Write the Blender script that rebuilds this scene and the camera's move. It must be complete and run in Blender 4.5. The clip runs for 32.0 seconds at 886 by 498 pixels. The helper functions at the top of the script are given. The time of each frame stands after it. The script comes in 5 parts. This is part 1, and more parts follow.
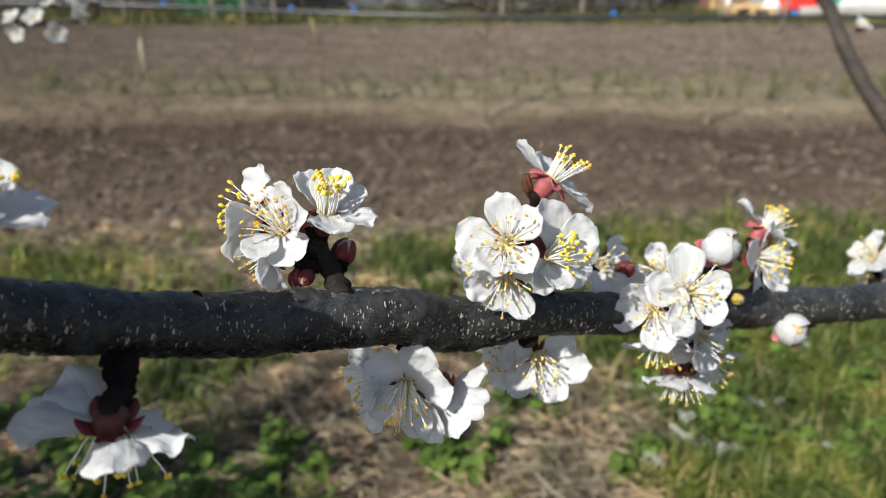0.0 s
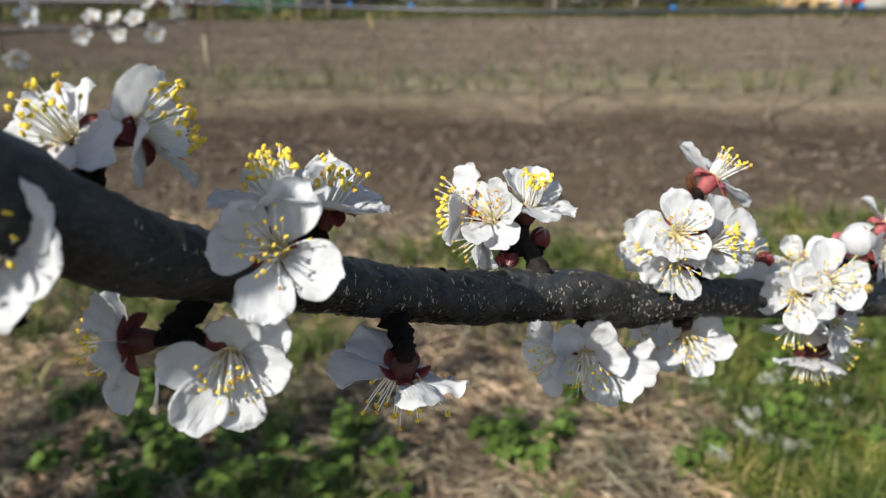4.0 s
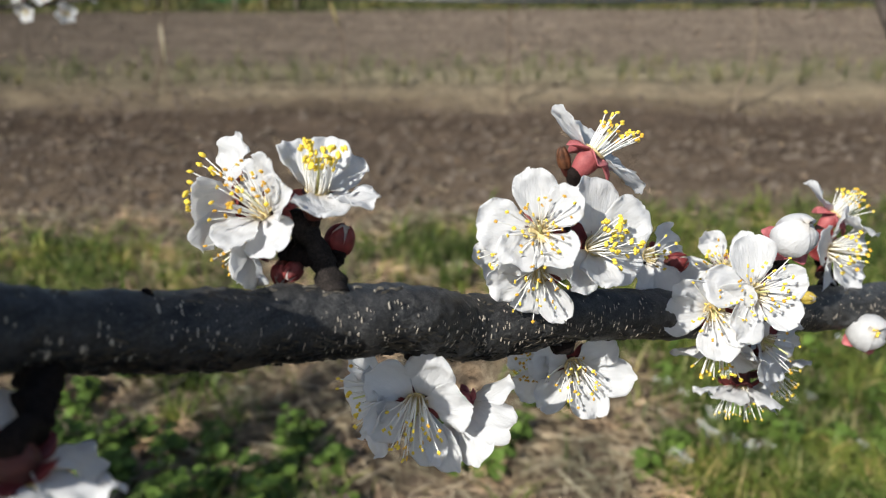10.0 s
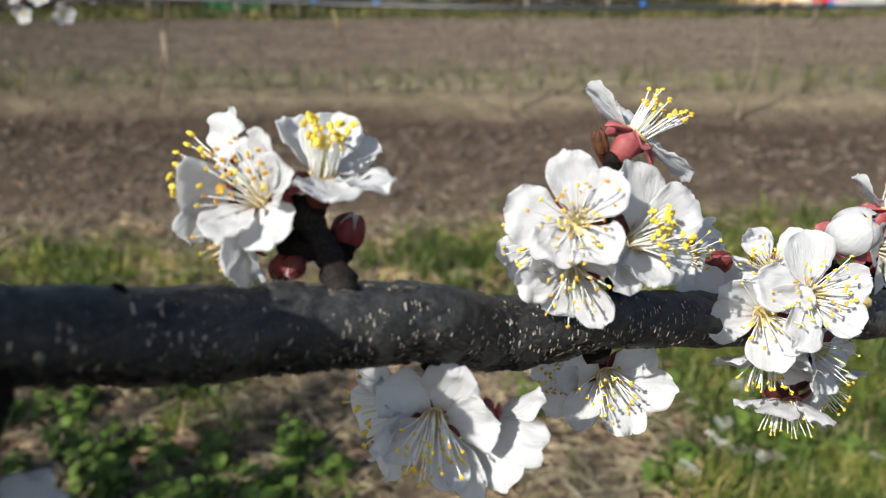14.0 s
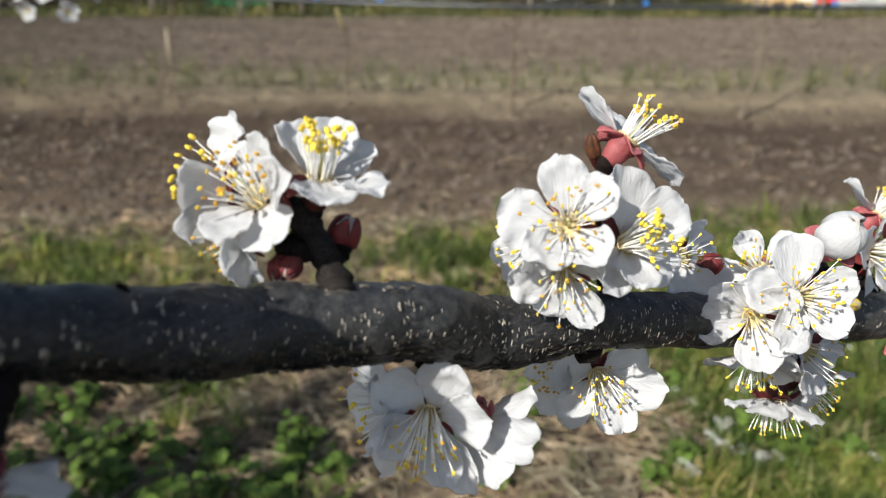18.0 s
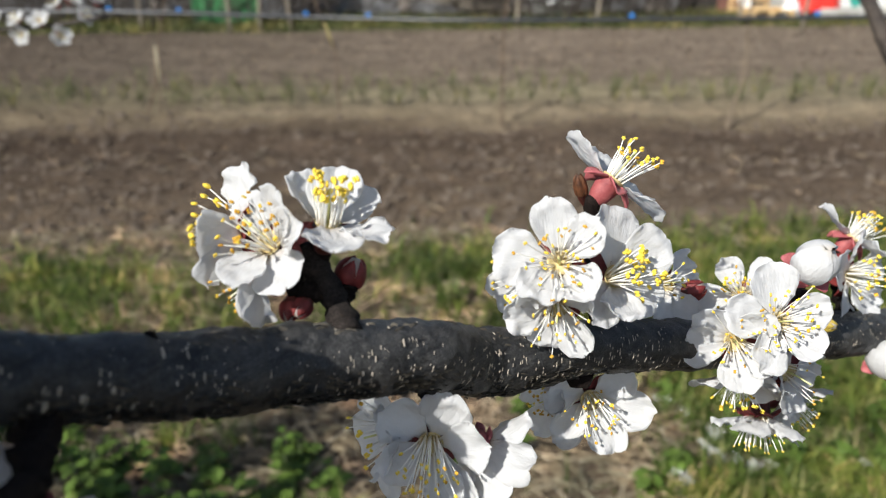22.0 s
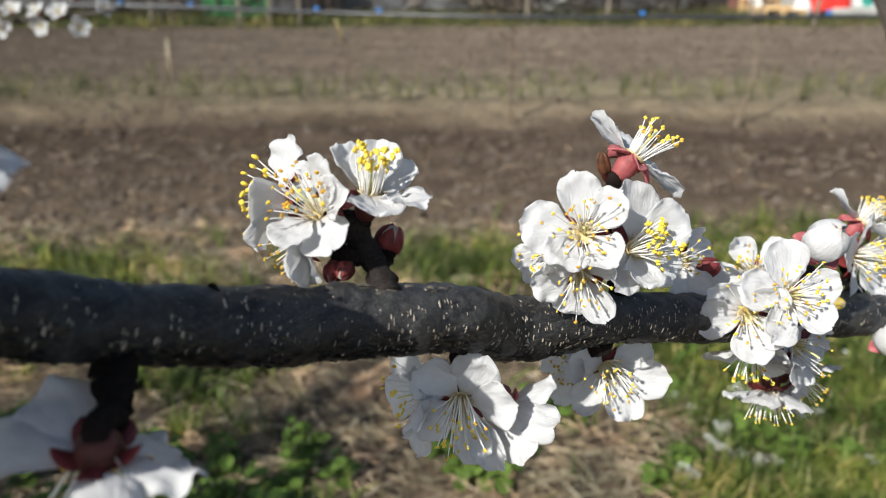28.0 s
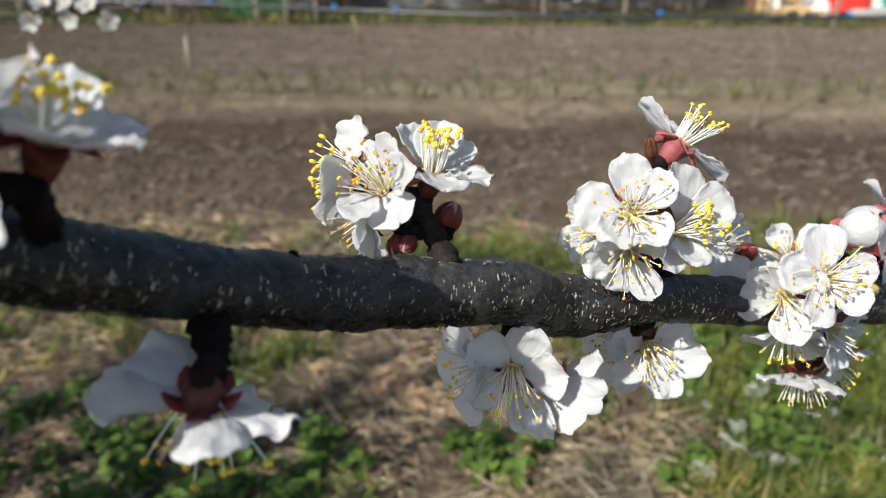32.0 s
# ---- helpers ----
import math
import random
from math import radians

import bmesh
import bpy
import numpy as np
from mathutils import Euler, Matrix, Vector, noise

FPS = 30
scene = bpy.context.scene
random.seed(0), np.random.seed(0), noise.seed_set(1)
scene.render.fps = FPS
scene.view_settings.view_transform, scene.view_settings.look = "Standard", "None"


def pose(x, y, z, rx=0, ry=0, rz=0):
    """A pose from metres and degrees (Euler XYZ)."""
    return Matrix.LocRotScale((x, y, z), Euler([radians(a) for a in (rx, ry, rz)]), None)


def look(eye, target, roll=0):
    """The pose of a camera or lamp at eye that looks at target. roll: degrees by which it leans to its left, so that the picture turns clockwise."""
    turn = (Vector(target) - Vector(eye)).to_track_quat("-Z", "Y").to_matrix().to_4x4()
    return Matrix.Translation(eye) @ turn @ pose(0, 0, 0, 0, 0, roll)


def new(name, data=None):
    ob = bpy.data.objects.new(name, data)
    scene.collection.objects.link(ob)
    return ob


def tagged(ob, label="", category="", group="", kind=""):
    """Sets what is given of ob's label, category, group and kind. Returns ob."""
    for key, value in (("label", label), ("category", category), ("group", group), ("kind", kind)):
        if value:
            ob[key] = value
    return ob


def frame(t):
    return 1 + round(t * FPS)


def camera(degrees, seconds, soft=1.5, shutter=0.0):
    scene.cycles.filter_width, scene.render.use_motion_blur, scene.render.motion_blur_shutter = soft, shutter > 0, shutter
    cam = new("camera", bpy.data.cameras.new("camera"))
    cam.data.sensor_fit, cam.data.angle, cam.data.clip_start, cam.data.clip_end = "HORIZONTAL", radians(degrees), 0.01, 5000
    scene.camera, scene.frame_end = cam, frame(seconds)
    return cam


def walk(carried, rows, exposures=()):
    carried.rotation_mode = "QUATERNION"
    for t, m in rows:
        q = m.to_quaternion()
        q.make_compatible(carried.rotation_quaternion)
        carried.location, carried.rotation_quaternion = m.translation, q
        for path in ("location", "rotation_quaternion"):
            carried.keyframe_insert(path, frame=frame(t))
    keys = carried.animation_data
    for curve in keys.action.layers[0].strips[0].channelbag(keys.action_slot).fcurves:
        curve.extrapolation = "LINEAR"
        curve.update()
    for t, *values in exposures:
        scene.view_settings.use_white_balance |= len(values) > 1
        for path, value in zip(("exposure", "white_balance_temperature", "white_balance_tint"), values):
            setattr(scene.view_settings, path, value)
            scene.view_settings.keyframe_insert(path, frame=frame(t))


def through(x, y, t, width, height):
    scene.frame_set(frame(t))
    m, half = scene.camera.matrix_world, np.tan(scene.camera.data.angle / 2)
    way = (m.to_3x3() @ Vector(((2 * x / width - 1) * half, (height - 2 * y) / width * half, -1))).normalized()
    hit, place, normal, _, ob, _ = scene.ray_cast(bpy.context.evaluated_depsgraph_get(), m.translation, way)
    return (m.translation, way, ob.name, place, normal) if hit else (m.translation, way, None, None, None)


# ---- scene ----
cam = camera(63.14, 32.0, 1.15)
PATH = [
    (0.0, 0.00000, 0.00000, 1.00000, -0.000, -24.000, 0.000),
    (0.5, 0.00151, -0.00219, 1.00005, 0.079, -23.901, -0.099),
    (1.0, -0.00060, -0.00201, 0.99855, 0.705, -23.830, -0.555),
    (1.5, -0.00373, -0.00750, 0.99430, 1.405, -23.772, -0.955),
    (2.0, -0.00967, -0.00979, 0.99864, 1.472, -23.778, -0.447),
    (2.5, -0.02053, -0.01463, 1.00254, 1.964, -23.640, -0.508),
    (3.0, -0.03859, -0.02872, 1.00816, 2.953, -23.964, -0.938),
    (3.5, -0.05280, -0.03946, 1.01350, 3.968, -24.245, -0.683),
    (5.5, -0.01974, -0.00626, 1.00120, 3.282, -24.670, -1.326),
    (6.0, -0.01385, -0.00147, 0.99637, 3.521, -24.541, -1.259),
    (6.5, -0.01059, 0.00044, 0.99536, 3.485, -24.661, -1.295),
    (7.0, -0.00719, 0.00311, 0.99418, 3.451, -24.643, -1.265),
    (7.5, -0.00641, 0.00455, 0.99493, 3.193, -24.619, -1.075),
    (8.0, -0.00115, 0.00496, 0.99544, 2.941, -24.788, -1.118),
    (8.5, -0.00010, 0.01032, 0.99069, 2.334, -25.047, -1.321),
    (9.0, -0.00073, 0.01452, 0.98474, 2.598, -25.173, -0.732),
    (9.5, 0.00267, 0.02436, 0.98702, 2.575, -25.037, -0.918),
    (10.0, 0.00062, 0.03780, 0.98313, 1.812, -24.923, -0.469),
    (10.5, 0.00244, 0.04236, 0.97977, 1.461, -24.733, -0.108),
    (11.0, 0.00502, 0.04568, 0.97823, 1.242, -25.027, -0.253),
    (11.5, 0.00667, 0.04698, 0.96478, 1.334, -24.718, -0.519),
    (12.0, 0.00116, 0.05002, 0.96770, 2.180, -24.309, -0.699),
    (12.5, -0.00273, 0.05274, 0.96875, 2.205, -24.419, -0.417),
    (13.0, -0.00416, 0.05589, 0.97011, 2.097, -24.345, -0.353),
    (13.5, -0.00504, 0.05696, 0.97073, 1.866, -24.279, -0.369),
    (15.5, -0.00242, 0.05959, 0.96719, 2.133, -24.122, -0.601),
    (16.0, 0.00026, 0.04650, 0.96745, 0.957, -23.140, -0.306),
    (16.5, 0.00087, 0.04147, 0.96996, 0.803, -23.263, -0.515),
    (17.0, 0.00025, 0.04804, 0.97184, 1.173, -22.983, -0.316),
    (17.5, -0.00455, 0.04779, 0.97381, 1.963, -23.142, -0.819),
    (18.0, -0.00303, 0.05429, 0.97257, 2.093, -24.392, -0.132),
    (18.5, -0.00119, 0.05295, 0.97550, 1.898, -24.061, -0.364),
    (19.0, -0.00118, 0.05151, 0.97591, 1.852, -23.942, -0.451),
    (19.5, -0.00239, 0.05202, 0.97729, 1.702, -23.896, -0.524),
    (20.0, -0.00520, 0.05276, 0.97591, 1.642, -24.071, -0.731),
    (20.5, -0.00635, 0.05022, 0.97871, 1.461, -24.122, -0.700),
    (21.0, -0.00801, 0.04834, 0.98003, 1.417, -23.893, -0.833),
    (21.5, -0.00643, 0.04605, 0.98176, 1.334, -23.606, -0.311),
    (22.0, -0.00462, 0.04606, 0.98342, 1.336, -23.511, -0.700),
    (22.5, -0.00261, 0.04681, 0.98335, 1.652, -23.444, -0.966),
    (23.0, -0.00673, 0.04530, 0.98352, 1.542, -23.419, -0.772),
    (23.5, -0.00418, 0.04723, 0.98230, 1.636, -23.554, -1.110),
    (24.0, -0.00629, 0.04844, 0.98139, 1.825, -23.692, -1.181),
    (24.5, -0.00429, 0.04919, 0.97965, 1.799, -23.710, -1.244),
    (25.0, -0.00628, 0.04580, 0.98111, 1.864, -23.773, -0.993),
    (25.5, -0.00517, 0.04745, 0.98002, 1.749, -23.865, -0.989),
    (27.5, -0.00833, 0.03211, 0.98074, 1.920, -24.090, -0.273),
    (28.0, -0.01102, 0.03244, 0.98150, 1.906, -23.740, -0.316),
    (28.5, -0.01138, 0.03290, 0.98270, 1.853, -23.619, -0.278),
    (29.0, -0.00869, 0.03189, 0.98103, 1.883, -23.524, -0.269),
    (29.5, -0.00757, 0.02669, 0.97140, 2.158, -23.936, -0.909),
    (30.0, -0.01084, 0.02527, 0.97568, 2.226, -24.038, -0.218),
    (30.5, -0.01654, 0.02460, 0.97513, 2.337, -23.950, 0.068),
    (31.0, -0.02172, 0.01922, 0.97538, 2.785, -24.141, -0.058),
    (31.5, -0.02473, 0.02000, 0.97766, 3.195, -24.002, -0.073),
    (32.0, -0.02270, 0.02096, 0.97981, 2.939, -23.829, -0.004),
]


def eye_pose(x, y, z, yaw, pitch, roll):
    return pose(x, y, z, 0, 0, yaw) @ pose(0, 0, 0, 90 + pitch) @ pose(0, 0, 0, 0, 0, roll)


walk(cam, [(t, eye_pose(*row)) for t, *row in PATH])
cam.data.dof.use_dof, cam.data.dof.focus_distance, cam.data.dof.aperture_fstop = True, 0.208, 13.5
# ==== end of camera
# ---- light ----
SUN_WAY = Vector((-0.52, -0.56, 0.64)).normalized()
sun_data = bpy.data.lights.new("sun", "SUN")
sun_data.energy, sun_data.angle, sun_data.color = 4.7, radians(0.53), (1.0, 0.975, 0.915)
sun = new("sun", sun_data)
sun.matrix_world = look(SUN_WAY * 20, (0, 0, 0))
world = bpy.data.worlds.new("sky")
world.use_nodes = True
scene.world = world
sky = world.node_tree.nodes.new("ShaderNodeTexSky")
sky.sky_type, sky.sun_disc = "NISHITA", False
sky.sun_elevation = math.asin(SUN_WAY.z)
sky.sun_rotation = math.atan2(SUN_WAY.x, SUN_WAY.y)
world.node_tree.links.new(sky.outputs[0], world.node_tree.nodes["Background"].inputs[0])
world.node_tree.nodes["Background"].inputs[1].default_value = 0.085
scene.view_settings.exposure = 0.50


# ---- materials ----
class Nodes:
    """Short-hand for building a node material."""

    def __init__(self, name, rough=0.7, metal=0.0):
        self.mat = bpy.data.materials.new(name)
        self.mat.use_nodes = True
        self.tree = self.mat.node_tree
        self.bsdf = self.tree.nodes["Principled BSDF"]
        self.out = self.tree.nodes["Material Output"]
        self.bsdf.inputs["Roughness"].default_value = rough
        self.bsdf.inputs["Metallic"].default_value = metal
        self.place = None

    def node(self, kind, **inputs):
        n = self.tree.nodes.new(kind)
        for k, v in inputs.items():
            n.inputs[k.replace("_", " ")].default_value = v
        return n

    def link(self, a, b):
        self.tree.links.new(a, b)

    def coords(self, world_space=False):
        if world_space:
            return self.node("ShaderNodeNewGeometry").outputs["Position"]
        return self.node("ShaderNodeTexCoord").outputs["Object"]

    def noise(self, scale, detail=4.0, rough=0.6, world_space=False, stretch=None):
        c = self.coords(world_space)
        if stretch:
            m = self.node("ShaderNodeMapping")
            m.inputs["Scale"].default_value = stretch
            self.link(c, m.inputs["Vector"])
            c = m.outputs["Vector"]
        n = self.node("ShaderNodeTexNoise", Scale=scale, Detail=detail, Roughness=rough)
        self.link(c, n.inputs["Vector"])
        return n.outputs["Fac"]

    def ramp(self, fac, *stops):
        r = self.node("ShaderNodeValToRGB")
        el = r.color_ramp.elements
        while len(el) < len(stops):
            el.new(0.5)
        for e, (p, c) in zip(el, stops):
            e.position, e.color = p, (*c, 1.0)
        self.link(fac, r.inputs["Fac"])
        return r.outputs["Color"]

    def mix(self, fac, a, b, mode="MIX"):
        m = self.node("ShaderNodeMix")
        m.data_type, m.blend_type = "RGBA", mode
        for sock, v in ((m.inputs[0], fac), (m.inputs[6], a), (m.inputs[7], b)):
            if hasattr(v, "is_linked"):
                self.link(v, sock)
            elif isinstance(v, (int, float)):
                sock.default_value = v
            else:
                sock.default_value = (*v, 1.0)
        return m.outputs[2]

    def maths(self, op, a, b=0.0):
        m = self.node("ShaderNodeMath")
        m.operation = op
        for sock, v in ((m.inputs[0], a), (m.inputs[1], b)):
            if hasattr(v, "is_linked"):
                self.link(v, sock)
            else:
                sock.default_value = v
        return m.outputs[0]

    def color(self, c):
        if hasattr(c, "is_linked"):
            self.link(c, self.bsdf.inputs["Base Color"])
        else:
            self.bsdf.inputs["Base Color"].default_value = (*c, 1.0)
        return self

    def bump(self, height, strength=0.3, distance=0.001):
        b = self.node("ShaderNodeBump", Strength=strength, Distance=distance)
        self.link(height, b.inputs["Height"])
        self.link(b.outputs["Normal"], self.bsdf.inputs["Normal"])
        return self

    def thin(self, amount, c):
        """Lets part of the light through, as a petal or leaf does."""
        t = self.node("ShaderNodeBsdfTranslucent")
        if hasattr(c, "is_linked"):
            self.link(c, t.inputs["Color"])
        else:
            t.inputs["Color"].default_value = (*c, 1.0)
        m = self.node("ShaderNodeMixShader")
        m.inputs["Fac"].default_value = amount
        self.link(self.bsdf.outputs[0], m.inputs[1])
        self.link(t.outputs[0], m.inputs[2])
        self.link(m.outputs[0], self.out.inputs["Surface"])
        return self

    def vary(self, c, amount=0.25):
        """A slightly other tone for each object."""
        info = self.node("ShaderNodeObjectInfo")
        hsv = self.node("ShaderNodeHueSaturation")
        v = self.maths("ADD", self.maths("MULTIPLY", info.outputs["Random"], amount), 1.0 - amount / 2)
        self.link(v, hsv.inputs["Value"])
        if hasattr(c, "is_linked"):
            self.link(c, hsv.inputs["Color"])
        else:
            hsv.inputs["Color"].default_value = (*c, 1.0)
        return hsv.outputs["Color"]

    def islands(self, *stops):
        g = self.node("ShaderNodeNewGeometry")
        return self.ramp(g.outputs["Random Per Island"], *stops)


def simple(name, c, rough=0.7, scale=60.0, spread=0.25, metal=0.0, bump=0.3, depth=0.001):
    n = Nodes(name, rough, metal)
    f = n.noise(scale)
    lo, hi = tuple(v * (1 - spread) for v in c), tuple(min(1, v * (1 + spread)) for v in c)
    n.color(n.vary(n.ramp(f, (0.3, lo), (0.7, hi)), 0.15))
    n.bump(n.noise(scale * 4), bump, depth)
    return n.mat


def petal_material(name, tone, base):
    n = Nodes(name, 0.55)
    xyz = n.node("ShaderNodeSeparateXYZ")
    n.link(n.coords(), xyz.inputs[0])
    along = n.maths("MULTIPLY", xyz.outputs["X"], 75.0)
    mottled = n.ramp(n.noise(260.0, 3.0), (0.35, tuple(v * 0.94 for v in tone)), (0.65, tone))
    c = n.mix(n.ramp(along, (0.0, (1, 1, 1)), (0.22, (0, 0, 0))), mottled, base)
    n.color(n.vary(c, 0.05))
    n.bsdf.inputs["Specular IOR Level"].default_value = 0.25
    veins = n.noise(420.0, 3.0, 0.6, stretch=(0.35, 2.2, 1.0))
    n.bump(veins, 0.8, 0.0008)
    n.thin(0.56, c)
    return n.mat


MAT = {}
MAT["petal"] = petal_material("petal_white", (0.83, 0.83, 0.83), (0.74, 0.68, 0.60))
fil = Nodes("filament_white", 0.5)
fz = fil.node("ShaderNodeSeparateXYZ")
fil.link(fil.coords(), fz.inputs[0])
fil.color(fil.ramp(fil.maths("MULTIPLY", fz.outputs["Z"], 110.0), (0.0, (0.68, 0.56, 0.36)), (0.25, (0.80, 0.76, 0.66)), (0.6, (0.84, 0.83, 0.78))))
MAT["filament"] = fil.mat
MAT["anther"] = simple("anther_yellow", (0.84, 0.60, 0.06), 0.75, 900, 0.25, depth=0.0003)
MAT["anther_old"] = simple("anther_ochre", (0.62, 0.35, 0.03), 0.8, 900, 0.3, depth=0.0003)
MAT["pistil"] = simple("pistil_green", (0.62, 0.62, 0.26), 0.5, 300, 0.1)
MAT["throat"] = simple("throat_ochre", (0.50, 0.40, 0.19), 0.6, 500, 0.3)


def sepal_material(name, dark, light):
    n = Nodes(name, 0.58)
    c = n.vary(n.ramp(n.noise(330.0, 5.0), (0.3, dark), (0.7, light)), 0.3)
    n.color(c)
    n.bump(n.noise(900.0, 5.0), 0.5, 0.0006)
    n.thin(0.12, c)
    return n.mat


MAT["sepal"] = sepal_material("sepal_red", (0.100, 0.011, 0.012), (0.22, 0.028, 0.025))
MAT["sepal_pink"] = sepal_material("sepal_pink", (0.32, 0.045, 0.060), (0.58, 0.20, 0.20))
MAT["cup"] = sepal_material("calyx_brown_red", (0.050, 0.010, 0.008), (0.140, 0.030, 0.018))
MAT["cup_pink"] = sepal_material("calyx_pink", (0.24, 0.035, 0.042), (0.46, 0.12, 0.115))
MAT["scale"] = sepal_material("bud_scale_brown", (0.025, 0.012, 0.007), (0.20, 0.075, 0.03))
MAT["leafbud"] = sepal_material("leaf_bud_green", (0.30, 0.20, 0.03), (0.55, 0.42, 0.07))


def bark_material(name, dark, light, gloss, scale=1.0, shine=0.5, coat=0.0):
    """Dark bark: broad patches, fine grain, and fissures along and across."""
    n = Nodes(name, gloss)
    big = n.noise(60.0 * scale, 5.0, 0.65)
    fine = n.noise(650.0 * scale, 6.0, 0.75)
    grain = n.noise(300.0 * scale, 6.0, 0.72, stretch=(0.45, 0.45, 2.4))
    mid = tuple((a + b) / 2 for a, b in zip(dark, light))
    c = n.ramp(big, (0.32, dark), (0.58, mid), (0.78, light))
    c = n.mix(n.ramp(fine, (0.45, (0, 0, 0)), (0.75, (0.55, 0.55, 0.55))), c, tuple(v * 1.7 for v in light))
    grit = n.noise(2300.0 * scale, 3.0, 0.6)
    c = n.mix(1.0, c, n.ramp(grit, (0.35, (0.55, 0.55, 0.55)), (0.65, (1.55, 1.55, 1.5))), "MULTIPLY")
    c = n.mix(n.ramp(grain, (0.30, (0.75, 0.75, 0.75)), (0.52, (0, 0, 0))), c, tuple(v * 0.45 for v in dark))
    n.color(c)
    n.bsdf.inputs["Specular IOR Level"].default_value = shine
    n.bsdf.inputs["Coat Weight"].default_value = coat
    n.bsdf.inputs["Coat Roughness"].default_value = 0.42
    n.link(n.ramp(fine, (0.3, (gloss - 0.12,) * 3), (0.7, (gloss + 0.2,) * 3)), n.bsdf.inputs["Roughness"])
    h = n.maths("ADD", n.maths("MULTIPLY", fine, 0.55), n.maths("MULTIPLY", grain, 1.0))
    h = n.maths("ADD", h, n.maths("MULTIPLY", n.noise(120.0 * scale, 3.0, 0.5), 0.9))
    n.bump(h, 1.0, 0.0007 / scale)
    return n.mat


MAT["bark"] = bark_material("bark_grey_black", (0.0062, 0.0068, 0.0085), (0.064, 0.062, 0.060), 0.46, shine=0.22, coat=0.28)
MAT["spur"] = bark_material("spur_bark", (0.005, 0.0038, 0.0034), (0.018, 0.0115, 0.0095), 0.78, shine=0.12)
MAT["twig"] = bark_material("twig_bark", (0.010, 0.0085, 0.0080), (0.036, 0.029, 0.026), 0.78, shine=0.12)
MAT["lenticel"] = simple("lenticel_tan", (0.40, 0.35, 0.28), 0.8, 1500, 0.35, depth=0.0003)
MAT["bark_flake"] = simple("bark_flake_grey", (0.085, 0.073, 0.055), 0.85, 900, 0.5, depth=0.0004)
MAT["far_bark"] = bark_material("bark_brown", (0.016, 0.012, 0.010), (0.085, 0.066, 0.054), 0.72, 0.45)
MAT["vine_bark"] = bark_material("vine_bark", (0.055, 0.036, 0.024), (0.20, 0.14, 0.095), 0.75, 0.15)


# ---- mesh helpers ----
def mesh_of(name, verts, faces, smooth=True):
    me = bpy.data.meshes.new(name)
    me.from_pydata([tuple(v) for v in verts], [], faces)
    me.update()
    if smooth:
        me.polygons.foreach_set("use_smooth", [True] * len(me.polygons))
    return me


def part(name, me, material, parent, m=None, label=""):
    """One mesh object under a thing or under a part. me: a mesh or a bmesh."""
    if isinstance(me, bmesh.types.BMesh):
        data = bpy.data.meshes.new(name)
        me.to_mesh(data)
        me.free()
        me = data
    if not me.materials:
        me.materials.append(material)
    ob = new(name, me)
    ob.parent = parent
    if m is not None:
        ob.matrix_basis = m
    return tagged(ob, label=label)


def thing(name, m, label, category, group="", kind=""):
    ob = new(name)
    ob.empty_display_size = 0.01
    ob.matrix_basis = m
    return tagged(ob, label, category, group, kind)


def catmull(pts, steps):
    pts = [Vector(p) for p in pts]
    pts = [pts[0] * 2 - pts[1]] + pts + [pts[-1] * 2 - pts[-2]]
    out = []
    for i in range(1, len(pts) - 2):
        a, b, c, d = pts[i - 1 : i + 3]
        for k in range(steps):
            t = k / steps
            out.append(0.5 * (2 * b + (c - a) * t + (2 * a - 5 * b + 4 * c - d) * t * t + (3 * b - a - 3 * c + d) * t**3))
    out.append(pts[-2])
    return out


def tube(name, line, radii, sides=8, wob=0.0, seed=0, lump=60.0, caps=True):
    """A tapered tube along a line of points, its skin uneven by wob (a share of the radius)."""
    line = [Vector(p) for p in line]
    n = len(line)
    if not hasattr(radii, "__len__"):
        radii = [radii] * n
    verts, faces = [], []
    side = None
    for i, p in enumerate(line):
        way = (line[min(i + 1, n - 1)] - line[max(i - 1, 0)]).normalized()
        if side is None:
            side = way.cross(Vector((0, 0, 1)) if abs(way.z) < 0.9 else Vector((1, 0, 0))).normalized()
        side = (side - way * side.dot(way)).normalized()
        other = way.cross(side)
        for k in range(sides):
            a = 2 * math.pi * k / sides
            d = side * math.cos(a) + other * math.sin(a)
            r = radii[i]
            if wob:
                q = (p + d * r) * lump + Vector((seed * 7.3, seed * 1.7, 0))
                r *= 1 + wob * (noise.noise(q) + 0.5 * noise.noise(q * 2.7) + 0.28 * noise.noise(q * 7.1))
            verts.append(p + d * r)
    for i in range(n - 1):
        for k in range(sides):
            a, b = i * sides + k, i * sides + (k + 1) % sides
            faces.append((a, b, b + sides, a + sides))
    if caps:
        faces.append(tuple(reversed(range(sides))))
        faces.append(tuple(range((n - 1) * sides, n * sides)))
    return mesh_of(name, verts, faces)


def turn_to(way, spin=0.0):
    """A turn that brings +z onto way."""
    return Vector(way).normalized().to_track_quat("Z", "Y").to_matrix().to_4x4() @ Matrix.Rotation(radians(spin), 4, "Z")


# The flowers' facing is told along the row's right, its upward slope and towards the open side.
RIGHT, RISE, OPEN = Vector((1, 0, 0)), Vector((0, 0.407, 0.914)), Vector((0, -0.914, 0.407))


def facing(r, u, o):
    return (RIGHT * r + RISE * u + OPEN * o).normalized()


